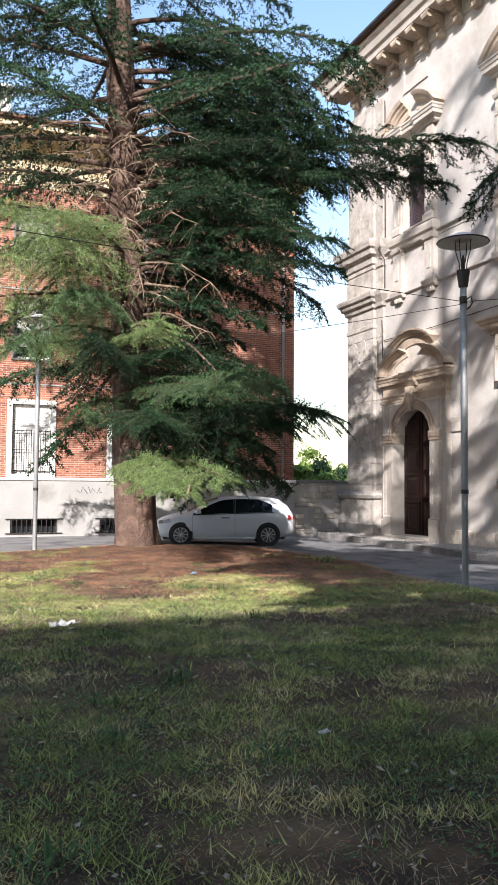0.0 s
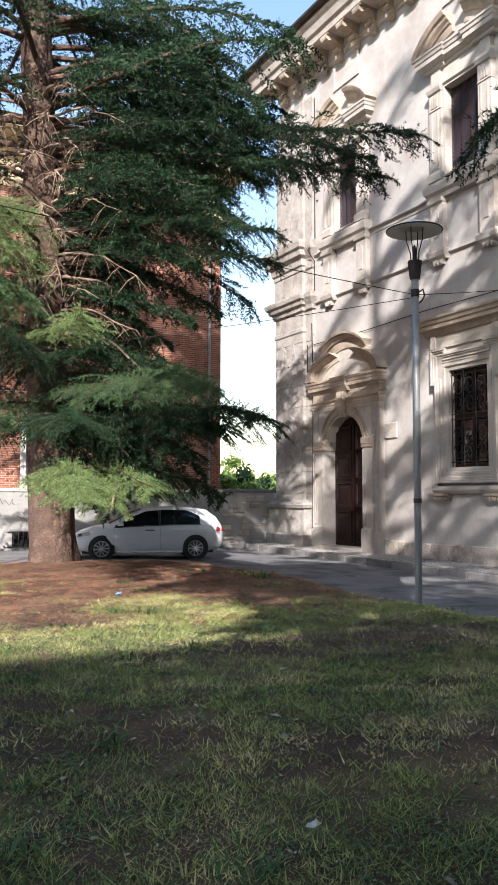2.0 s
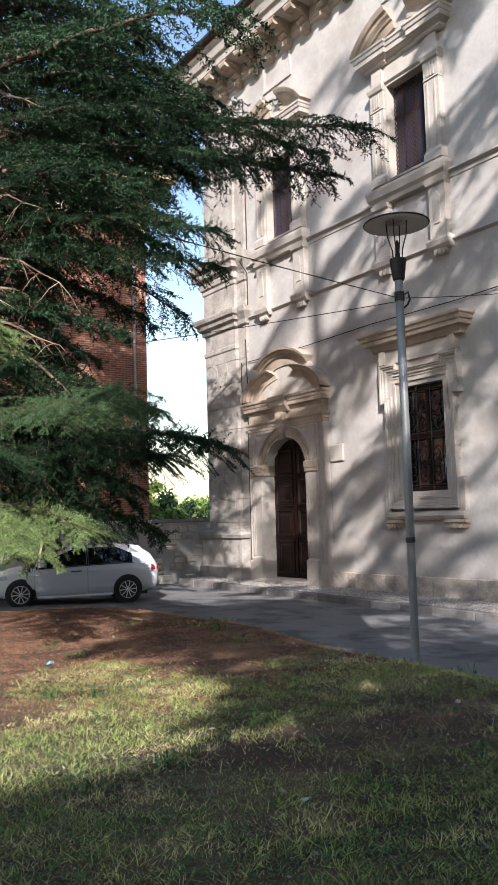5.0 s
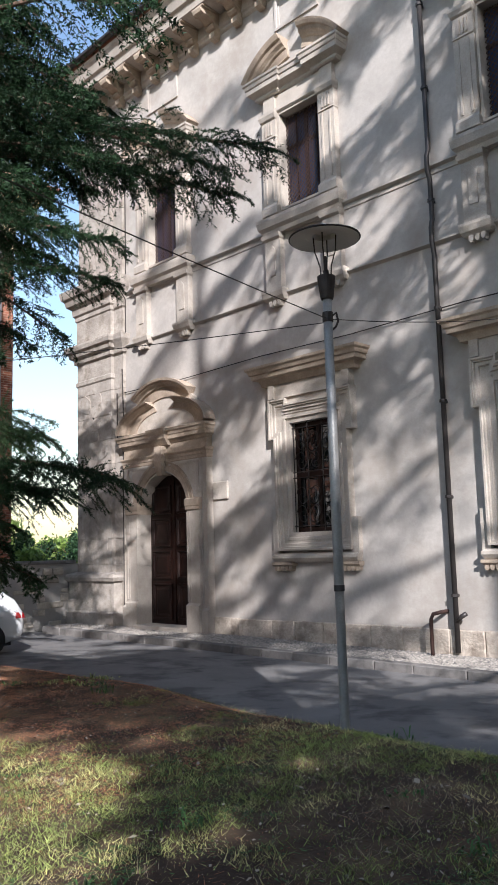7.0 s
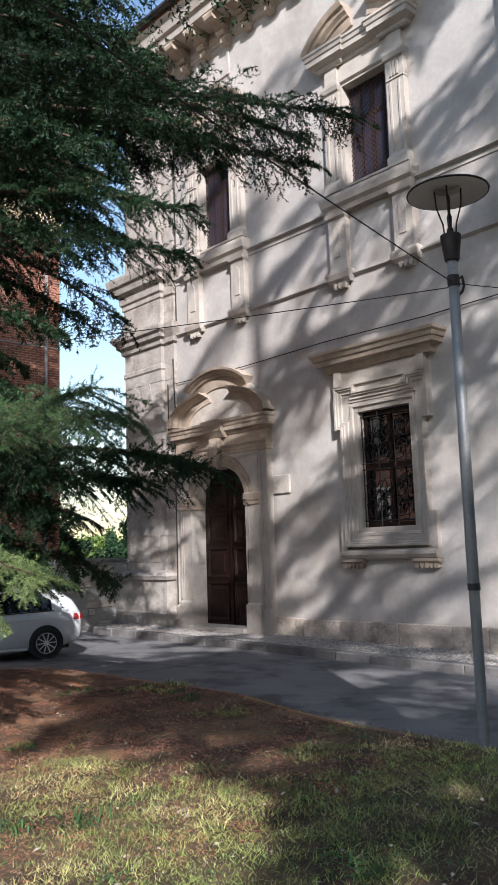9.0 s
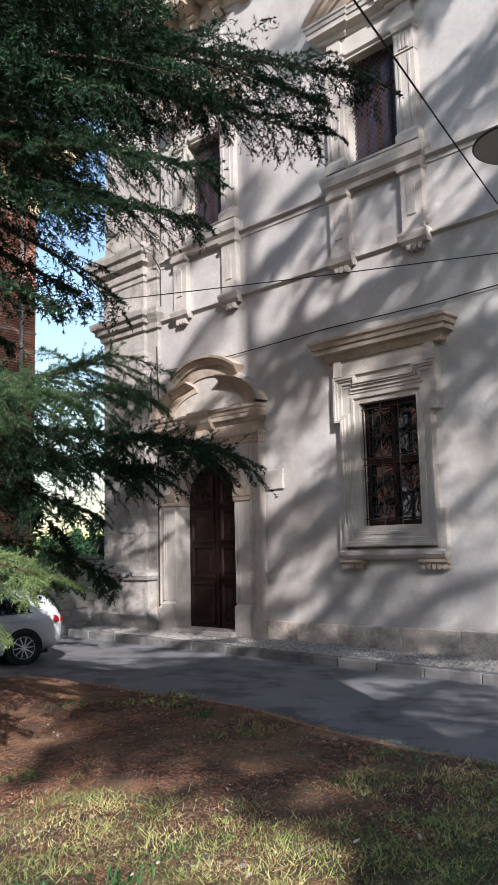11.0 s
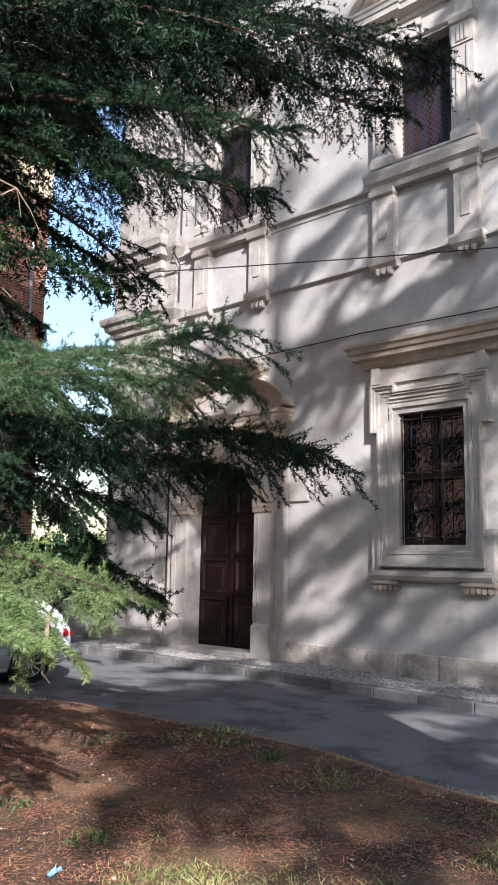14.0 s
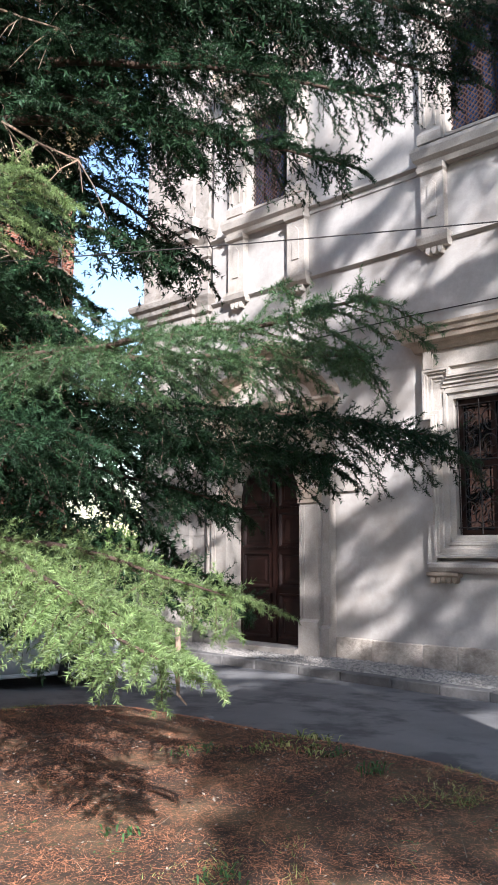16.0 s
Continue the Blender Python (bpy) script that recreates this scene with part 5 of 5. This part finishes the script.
for s in (-1, 1):
    bm = bmesh.new()
    loft(bm, [[(x, s * y, z) for x, y, z in q] for q in (((0.72, 0.93, 0.95), (0.88, 0.93, 0.95), (0.9, 0.93, 1.06), (0.74, 0.93, 1.08)), ((0.72, 1.08, 0.97), (0.84, 1.08, 0.97), (0.85, 1.08, 1.07), (0.74, 1.08, 1.08)))])
    part("door_mirror", bm, CARWHITE, car)
    bm = bmesh.new()
    tube(bm, [(0.1, s * 0.9, 0.83), (0.05, s * 0.935, 0.83), (-0.1, s * 0.935, 0.83), (-0.15, s * 0.9, 0.83)], 0.016, 6)
    part("door_handle", bm, TRIM, car)
    for x in (-0.31, 0.98):
        pts = [(x, s * (lerp_table(CAR, x)[2] * 1.004 + 0.004), z) for z in (0.28, 0.5, 0.7, 0.88)]
        part("door_gap", tube(bmesh.new(), pts, 0.006, 4), TRIM, car)
    bm = bmesh.new()
    loft(bm, [[(1.62, s * 0.84, 0.70), (1.98, s * 0.72, 0.63), (2.0, s * 0.70, 0.7), (1.68, s * 0.82, 0.8)], [(1.62, s * 0.9, 0.70), (2.02, s * 0.79, 0.63), (2.03, s * 0.75, 0.7), (1.66, s * 0.885, 0.8)]])
    part("headlight", bm, LENS, car)
    bm = bmesh.new()
    loft(bm, [[(-2.1, s * 0.6, 0.78), (-1.9, s * 0.8, 0.78), (-1.9, s * 0.8, 0.92), (-2.1, s * 0.6, 0.9)], [(-2.17, s * 0.7, 0.78), (-1.93, s * 0.9, 0.78), (-1.93, s * 0.88, 0.92), (-2.13, s * 0.68, 0.9)]])
    part("tail_light", bm, TAIL, car)
    bm = bmesh.new()
    loft(bm, [[(2.0, s * 0.4, 0.32), (2.0, s * 0.66, 0.32), (2.0, s * 0.66, 0.42), (2.0, s * 0.4, 0.42)], [(2.16, s * 0.4, 0.32), (2.06, s * 0.7, 0.32), (2.06, s * 0.7, 0.43), (2.16, s * 0.4, 0.42)]])
    part("fog_lamp_recess", bm, TRIM, car)
CHROME = material("bright_chrome", (0.7, 0.7, 0.7), 0.15, 10, 0.05, None, 60, 0, metal=0.95)
bm = bmesh.new()
loft(bm, [[(x, 0.0, 0.36), (x, w, 0.6), (x, w * 0.6, 0.66), (x, -w * 0.6, 0.66), (x, -w, 0.6)] for x, w in ((2.02, 0.24), (2.2, 0.2))])
part("grille", bm, TRIM, car)
for s in (-1, 1):
    part("grille_rim", tube(bmesh.new(), [(2.2, 0.0, 0.36), (2.2, s * 0.2, 0.6), (2.19, s * 0.12, 0.665), (2.19, 0.0, 0.668)], 0.012, 6), CHROME, car)
bm = bmesh.new()
loft(bm, [[(x, -0.62, 0.24), (x, 0.62, 0.24), (x, 0.5, 0.36), (x, -0.5, 0.36)] for x in (1.95, 2.13)])
part("lower_intake", bm, TRIM, car)
part("intake_lip", tube(bmesh.new(), [(2.06, -0.66, 0.25), (2.15, -0.4, 0.235), (2.17, 0.0, 0.23), (2.15, 0.4, 0.235), (2.06, 0.66, 0.25)], 0.014, 6), CHROME, car)
bm = bmesh.new()
box(bm, 2.14, 2.2, -0.66, -0.24, 0.4, 0.5)
part("number_plate", bm, WHITE, car)
for s in (-1, 1):
    bm = bmesh.new()
    flank = [(x, s * (lerp_table(CAR, x)[2] * 0.985), 0.22) for x in (-0.92, -0.4, 0.2, 0.92)]
    part("sill_trim", tube(bm, flank, 0.035, 6), CARWHITE, car)
    flank = [(x, s * (lerp_table(CAR, x)[2] * 1.005 + 0.001), lerp_table(CAR, x)[1] - 0.14) for x in (-1.9, -1.5, -1.0, -0.4, 0.2, 0.8, 1.2)]
    part("shoulder_crease", tube(bmesh.new(), flank, 0.008, 5), CARWHITE, car)
    pillar = [(-0.31, s * (on_flank(-0.31, f)[0] + 0.004), on_flank(-0.31, f)[1]) for f in (0.05, 0.35, 0.65, 0.94)]
    part("door_pillar", tube(bmesh.new(), pillar, 0.022, 5), TRIM, car)
    belt = [(x, s * (on_flank(x, 0.03)[0] + 0.003), on_flank(x, 0.03)[1]) for x in (-1.5, -1.0, -0.5, 0.0, 0.5, 0.98)]
    part("window_trim", tube(bmesh.new(), belt, 0.011, 5), TRIM, car)
    part("headlight_bulb", tube(bmesh.new(), [(1.86, s * 0.8, 0.71), (1.96, s * 0.8, 0.695)], 0.045, 12), CHROME, car)
part("antenna", tube(bmesh.new(), [(-1.35, 0.0, 1.44), (-1.62, 0.0, 1.62)], [0.012, 0.004], 5), TRIM, car)


def wheel(x, s):
    w = new("wheel")
    w.parent = car
    w.matrix_basis = pose(x, s * 0.81, 0.315, 0, 0, 0 if s > 0 else 180)
    bm = bmesh.new()
    prof = [(0.215, -0.1), (0.28, -0.11), (0.315, -0.08), (0.315, 0.08), (0.28, 0.11), (0.215, 0.1)]
    loops = [[(r * math.cos(t), y, r * math.sin(t)) for r, y in prof] for t in (2 * math.pi * k / 32 for k in range(33))]
    loft(bm, loops, cap=False)
    part("tyre", bm, RUBBER, w, smooth=True)
    bm = bmesh.new()
    prof = [(0.2, -0.08), (0.222, 0.1), (0.21, 0.105), (0.195, 0.06)]
    loops = [[(r * math.cos(t), y, r * math.sin(t)) for r, y in prof] for t in (2 * math.pi * k / 32 for k in range(33))]
    loft(bm, loops, cap=False)
    for k in range(10):
        a = 2 * math.pi * k / 10
        c, d = math.cos(a), math.sin(a)
        q = [(0.04, -0.01), (0.215, -0.032), (0.215, -0.004), (0.04, 0.01)]
        loft(bm, [[(c * r - d * e, y, d * r + c * e) for r, e in q] for y in (0.07, 0.108)])
    tube(bm, [(0, 0.04, 0), (0, 0.11, 0)], 0.045, 12)
    part("rim", bm, ALLOY, w, "pale multi-spoke alloy rim")
    bm = bmesh.new()
    tube(bm, [(0, -0.06, 0), (0, 0.02, 0)], 0.2, 20)
    part("brake_disc", bm, TRIM, w)


for x in (-1.32, 1.32):
    for s in (-1, 1):
        wheel(x, s)

# ---- greenery beyond the low wall ----
def leafy(name, label, x, y, z0, w, h, count, size, mat):
    tree = thing(name, label, "shrub", group="garden shrubs beyond the wall")
    r = np.random.default_rng(int(abs(x) * 100))
    bm = bmesh.new()
    for k in range(6):
        a = r.uniform(0, 6.28)
        tube(bm, [(x, y, -0.4), (x + w * 0.2 * math.cos(a), y + w * 0.2 * math.sin(a), z0 + h * 0.4), (x + w * 0.5 * math.cos(a), y + w * 0.5 * math.sin(a), z0 + h * 0.8)], [0.08, 0.05, 0.02], 5)
    part("stems", bm, BARK, tree)
    clumps = r.normal(size=(28, 3)) * np.array([w * 0.4, w * 0.4, h * 0.3]) + np.array([x, y, z0 + h * 0.5])
    c = clumps[r.integers(0, 28, count)] + r.normal(size=(count, 3)) * np.array([w, w, h]) * 0.09
    n1, n2 = r.normal(size=(count, 3)), r.normal(size=(count, 3))
    n1 /= np.linalg.norm(n1, axis=1)[:, None]
    n2 = np.cross(n1, n2)
    n2 /= np.linalg.norm(n2, axis=1)[:, None]
    s = size * r.uniform(0.6, 1.3, count)[:, None]
    v = np.stack([c - n2 * s * 0.3, c + n1 * s * 0.6 - n2 * 0, c + n2 * s * 0.3, c - n1 * s * 0.6], 1).reshape(-1, 3)
    b = np.arange(count)[:, None] * 4
    raw("crown", v, np.concatenate([b + [0, 1, 2], b + [0, 2, 3]]), mat, tree)


for x, y, w, h in ((25.0, 52.0, 4.0, 2.6), (28.5, 55.0, 4.6, 3.1), (32.0, 53.0, 4.4, 3.0), (36.0, 56.0, 5.0, 3.6), (40.5, 55.0, 5.0, 3.4)):
    leafy("garden_tree", "sunlit light green garden tree beyond the low wall", x, y, 0.2, w, h, 6000, 0.3, HEDGE)
leafy("garden_tree", "dark green conical garden tree beyond the low wall", 27.0, 51.0, 0.2, 1.8, 3.2, 5000, 0.22, NEEDLE)
leafy("garden_tree", "dark green conical garden tree beyond the low wall", 30.2, 50.5, 0.2, 2.0, 3.5, 5000, 0.22, NEEDLE)

# ---- an unseen house added behind the camera, which shades the near lawn ----
back = thing("rear_shade_house", "plain plastered house out of view, added to shade the garden", "house")
bm = bmesh.new()
box(bm, -28, 30, -24, -16, -0.5, 17.0)
part("wall", bm, PLASTER, back)
# low wing out of view, added to cut skylight from the left
bm = bmesh.new()
box(bm, -27, -21, -15.9, 34, -0.5, 5.0)
part("side_wing", bm, PLASTER, back)
bm = bmesh.new()
loft(bm, [[(-28.6, -24.6, 17.0), (30.6, -24.6, 17.0), (30.6, -15.4, 17.0), (-28.6, -15.4, 17.0)], [(-28.6, -20.2, 18.6), (30.6, -20.2, 18.6), (30.6, -19.8, 18.6), (-28.6, -19.8, 18.6)]])
part("roof", bm, ROOFTILE, back)

# ---- grass blades ----
def blades(name, label, count, x0, x1, y0, y1, h, wid, mat, seed, keep=None, bend=0.5, category="grass", lift=0.0):
    r = np.random.default_rng(seed)
    x, y = r.uniform(x0, x1, count), y0 + (y1 - y0) * r.random(count) ** 1.25
    q = r.normal(0, 1, count)
    ok = np.array([lawn_edge(b) - a > 0.1 and lawn_far(a) - b > 0.1 and (keep is None or keep(a, b, c)) for a, b, c in zip(x, y, q)])
    x, y = x[ok], y[ok]
    k = len(x)
    z = np.array([lawn_z(a, b) for a, b in zip(x, y)]) - 0.004 + lift
    a = r.uniform(0, 2 * math.pi, k)
    tuft = np.array([noise.noise((p * 3.1, q2 * 3.1, seed)) + 0.8 * noise.noise((p * 9.0, q2 * 9.0, seed)) for p, q2 in zip(x, y)])
    hh = h * r.uniform(0.35, 1.35, k) * np.clip(0.85 + 0.9 * tuft, 0.35, 2.0)
    lean = r.normal(0, bend, (k, 2)) * hh[:, None]
    base = np.stack([x, y, z], 1)
    sx = np.stack([np.cos(a), np.sin(a), np.zeros(k)], 1) * wid / 2
    top = base + np.stack([lean[:, 0], lean[:, 1], hh * (0.12 if lift else 1)], 1)
    v = np.stack([base - sx, base + sx, top], 1).reshape(-1, 3)
    return tagged(raw(name, v, np.arange(3 * k).reshape(-1, 3), mat), label, category, kind="stuff")


def patchy(cx, level):
    def keep(a, b, q):
        tree = max(0.0, 1 - math.hypot(a - 6.2, b - 17.6) / 7.0)
        return noise.noise((a * 0.5 + cx, b * 0.5, 2)) + 0.7 * noise.noise((a * 1.9, b * 1.9, cx)) + 0.35 * noise.noise((a * 6, b * 6, cx)) + 0.2 * q > level + 1.5 * tree
    return keep


def under_tree(a, b, q):
    return math.hypot(a - 5.9, b - 17.8) / 6.8 + 0.3 * q + 0.35 * noise.noise((a, b, 5)) < 0.85


blades("grass", "short green lawn grass, thin and patchy", 720000, -3.0, 9.7, 1.6, 21.5, 0.042, 0.0085, GRASS, 1, patchy(0, -0.25), bend=1.0)
blades("dry_grass", "dry straw-coloured grass stalks", 150000, -3.0, 9.7, 1.6, 21.5, 0.06, 0.004, DRYGRASS, 2, patchy(7, 0.15), bend=1.2)
blades("rough_grass", "sparse lawn grass under the rear cedars", 160000, -19.0, 9.4, -16.0, 21.5, 0.05, 0.014, GRASS, 8, patchy(2, 0.0), bend=1.0)
blades("needle_litter", "reddish-brown fallen cedar needles", 260000, 0.5, 9.7, 11.0, 21.7, 0.06, 0.007, LITTER, 3, under_tree, bend=0.8, category="litter", lift=0.008)
blades("lawn_litter", "brown fallen needles scattered on the lawn", 50000, -3.0, 9.7, 1.6, 18.0, 0.05, 0.005, LITTER, 4, None, bend=0.8, category="litter", lift=0.008)


blades("clover", "low clover and small green lawn weeds", 260000, -3.0, 9.5, 1.6, 17.0, 0.03, 0.024, WEED, 5, patchy(3, 0.1), bend=0.9, category="weed", lift=0.018)


def scatter(name, label, category, count, size, mat, seed, flat, x0=-2.0, x1=9.3, y0=2.0, y1=19.0):
    """Small curled leaves or pebbles as four-sided scraps."""
    r = np.random.default_rng(seed)
    x, y = r.uniform(x0, x1, count), y0 + (y1 - y0) * r.random(count)
    ok = np.array([lawn_edge(b) - a > 0.15 for a, b in zip(x, y)])
    x, y = x[ok], y[ok]
    k = len(x)
    c = np.stack([x, y, np.array([lawn_z(a, b) for a, b in zip(x, y)]) + 0.012], 1)
    a = r.uniform(0, 6.28, k)
    s = size * r.uniform(0.4, 1.5, k)[:, None]
    u = np.stack([np.cos(a), np.sin(a), r.normal(0, flat, k)], 1) * s
    w = np.stack([-np.sin(a), np.cos(a), r.normal(0, flat, k)], 1) * s * r.uniform(0.35, 0.8, k)[:, None]
    v = np.stack([c - u, c - w * 0.9, c + u * 0.8, c + w, c + np.array([0, 0, 0.35]) * s], 1).reshape(-1, 3)
    b = np.arange(k)[:, None] * 5
    return tagged(raw(name, v, np.concatenate([b + [0, 1, 4], b + [1, 2, 4], b + [2, 3, 4], b + [3, 0, 4]]), mat), label, category, kind="stuff")


scatter("dry_leaves", "small pale curled dry leaves on the lawn", "leaf", 4200, 0.016, DRYLEAF, 11, 0.3)
scatter("broad_dry_leaves", "larger pale dry leaves scattered on the lawn", "leaf", 220, 0.034, DRYLEAF, 13, 0.35, y1=12.0)
blades("fallen_stalks", "long pale dry stalks lying on the lawn", 1100, -2.5, 9.3, 1.8, 16.0, 0.22, 0.006, DRYGRASS, 6, None, bend=1.0, lift=0.02)
scatter("bark_scraps", "dark scraps of bark and cone on the lawn", "litter", 2500, 0.02, BARK, 12, 0.3)


def weed(seed, x, y, h, count, mat=WEED):
    """A low clump of narrow leaves."""
    r = np.random.default_rng(seed)
    ob = thing("weed_clump", "small bright green weed clump in the lawn", "weed", at=(x, y, lawn_z(x, y)), group="weeds in the lawn")
    a = r.uniform(0, 6.28, count)
    q = r.normal(0, 0.09, (count, 2))
    base = np.stack([q[:, 0], q[:, 1], np.full(count, -0.01)], 1)
    ln = h * r.uniform(0.5, 1.2, count)
    up = r.uniform(0.3, 1.0, count)
    mid = base + np.stack([np.cos(a) * ln * 0.3, np.sin(a) * ln * 0.3, ln * up * 0.7], 1)
    tip = base + np.stack([np.cos(a) * ln * 0.8, np.sin(a) * ln * 0.8, ln * up * 0.75], 1)
    s = np.stack([-np.sin(a), np.cos(a), np.zeros(count)], 1) * 0.009
    v = np.stack([base - s * 0.4, base + s * 0.4, mid + s, mid - s, tip], 1).reshape(-1, 3)
    b = np.arange(count)[:, None] * 5
    raw("leaves", v, np.concatenate([b + [0, 1, 2], b + [0, 2, 3], b + [3, 2, 4]]), mat, ob)


for k in range(46):
    x, y = prng.uniform(-1.0, 8.8), prng.uniform(3.5, 17.5)
    weed(100 + k, x, y, prng.uniform(0.07, 0.16), 34)
for k in range(9):
    weed(200 + k, 8.7 + prng.uniform(-0.7, 0.5), 16.7 + prng.uniform(-0.4, 0.4), prng.uniform(0.08, 0.15), 30, GRASS)

# ---- scraps lying on the lawn ----
BLUE = material("blue_plastic", (0.16, 0.32, 0.56), 0.5, 8.0, 0.1, None, 40, 0)


def scrap(name, label, x, y, size, mat, seed):
    """A crumpled sheet."""
    r = random.Random(seed)
    bm = bmesh.new()
    bmesh.ops.create_grid(bm, x_segments=6, y_segments=4, size=size)
    for v in bm.verts:
        v.co = Vector((v.co.x * 1.6 + r.uniform(-0.2, 0.2) * size, v.co.y * 0.7 + r.uniform(-0.2, 0.2) * size, abs(r.gauss(0, 0.35)) * size + 0.012))
    bmesh.ops.solidify(bm, geom=bm.faces[:], thickness=0.002)
    ob = part(name, bm, mat)
    ob.matrix_world = pose(x, y, lawn_z(x, y), 0, 0, 20)
    tagged(ob, label, "litter")


scrap("paper_scrap", "crumpled white paper scrap lying on the grass", 1.6, 9.5, 0.1, WHITE, 1)
scrap("plastic_scrap", "crumpled light blue plastic scrap on the grass", 4.8, 14.45, 0.036, BLUE, 2)
scrap("paper_scrap", "small torn paper scrap lying on the grass", 2.55, 4.9, 0.03, WHITE, 3)
scrap("paper_scrap", "small torn paper scrap lying on the grass", 4.25, 8.1, 0.025, WHITE, 4)

# ---- kerbs, edging and pavement pebbles ----
y = 27.6
while y > 2:
    length = prng.uniform(0.85, 1.2)
    bm = bmesh.new()
    box(bm, 14.08, 14.32, y - length + 0.012, y, walk_z(y) - 0.45, walk_z(y - length / 2) + 0.012, 0.02)
    part("kerb_stone", bm, KERB, pavement)
    y -= length
y = 14.2
while y > 3:
    length = prng.uniform(0.22, 0.5)
    bm = bmesh.new()
    x = lawn_edge(y) + 0.04 + prng.uniform(-0.03, 0.03)
    box(bm, x - 0.07, x + 0.07, y - length + 0.03, y, -0.45, road_z(x, y) + prng.uniform(0.0, 0.045), 0.02)
    part("edging_stone", bm, KERB, lawn)
    y -= length
r = np.random.default_rng(21)
k = 9000
x, y = r.uniform(14.36, W - 0.1, k), r.uniform(8.0, 27.5, k)
c = np.stack([x, y, np.array([walk_z(b) for b in y]) - 0.012], 1)
s = r.uniform(0.018, 0.042, (k, 1))
a = r.uniform(0, 6.28, k)
u = np.stack([np.cos(a), np.sin(a), np.zeros(k)], 1) * s * 1.4
w = np.stack([-np.sin(a), np.cos(a), np.zeros(k)], 1) * s
v = np.stack([c - u, c - w, c + u, c + w, c + np.array([0, 0, 0.9]) * s], 1).reshape(-1, 3)
b = np.arange(k)[:, None] * 5
tagged(raw("pebbles", v, np.concatenate([b + [0, 1, 4], b + [1, 2, 4], b + [2, 3, 4], b + [3, 0, 4]]), COBBLE, pavement), "rounded river pebbles set in the pavement", kind="stuff")

# ---- rough stones of the low wall ----
z = -0.15
while z < 1.78:
    hgt = prng.uniform(0.14, 0.26)
    hgt = min(hgt, 1.8 - z)
    x = HX + 0.05
    while x < W - 0.15:
        length = prng.uniform(0.2, 0.6)
        length = min(length, W - 0.05 - x)
        if noise.noise((x * 2.1, z * 2.3, 9)) + prng.uniform(-0.4, 0.4) > 0.1:
            bm = bmesh.new()
            box(bm, x + 0.012, x + length - 0.012, BY - 0.04 - prng.uniform(0.0, 0.05), BY + 0.02, z + 0.01, z + hgt - 0.012, 0.025)
            for vv in bm.verts:
                vv.co += Vector((noise.noise(vv.co * 6) * 0.03, noise.noise(vv.co * 5 + Vector((3, 0, 0))) * 0.02, noise.noise(vv.co * 6 + Vector((0, 7, 0))) * 0.025))
            part("stone", bm, RUBBLE, low)
        x += length
    z += hgt
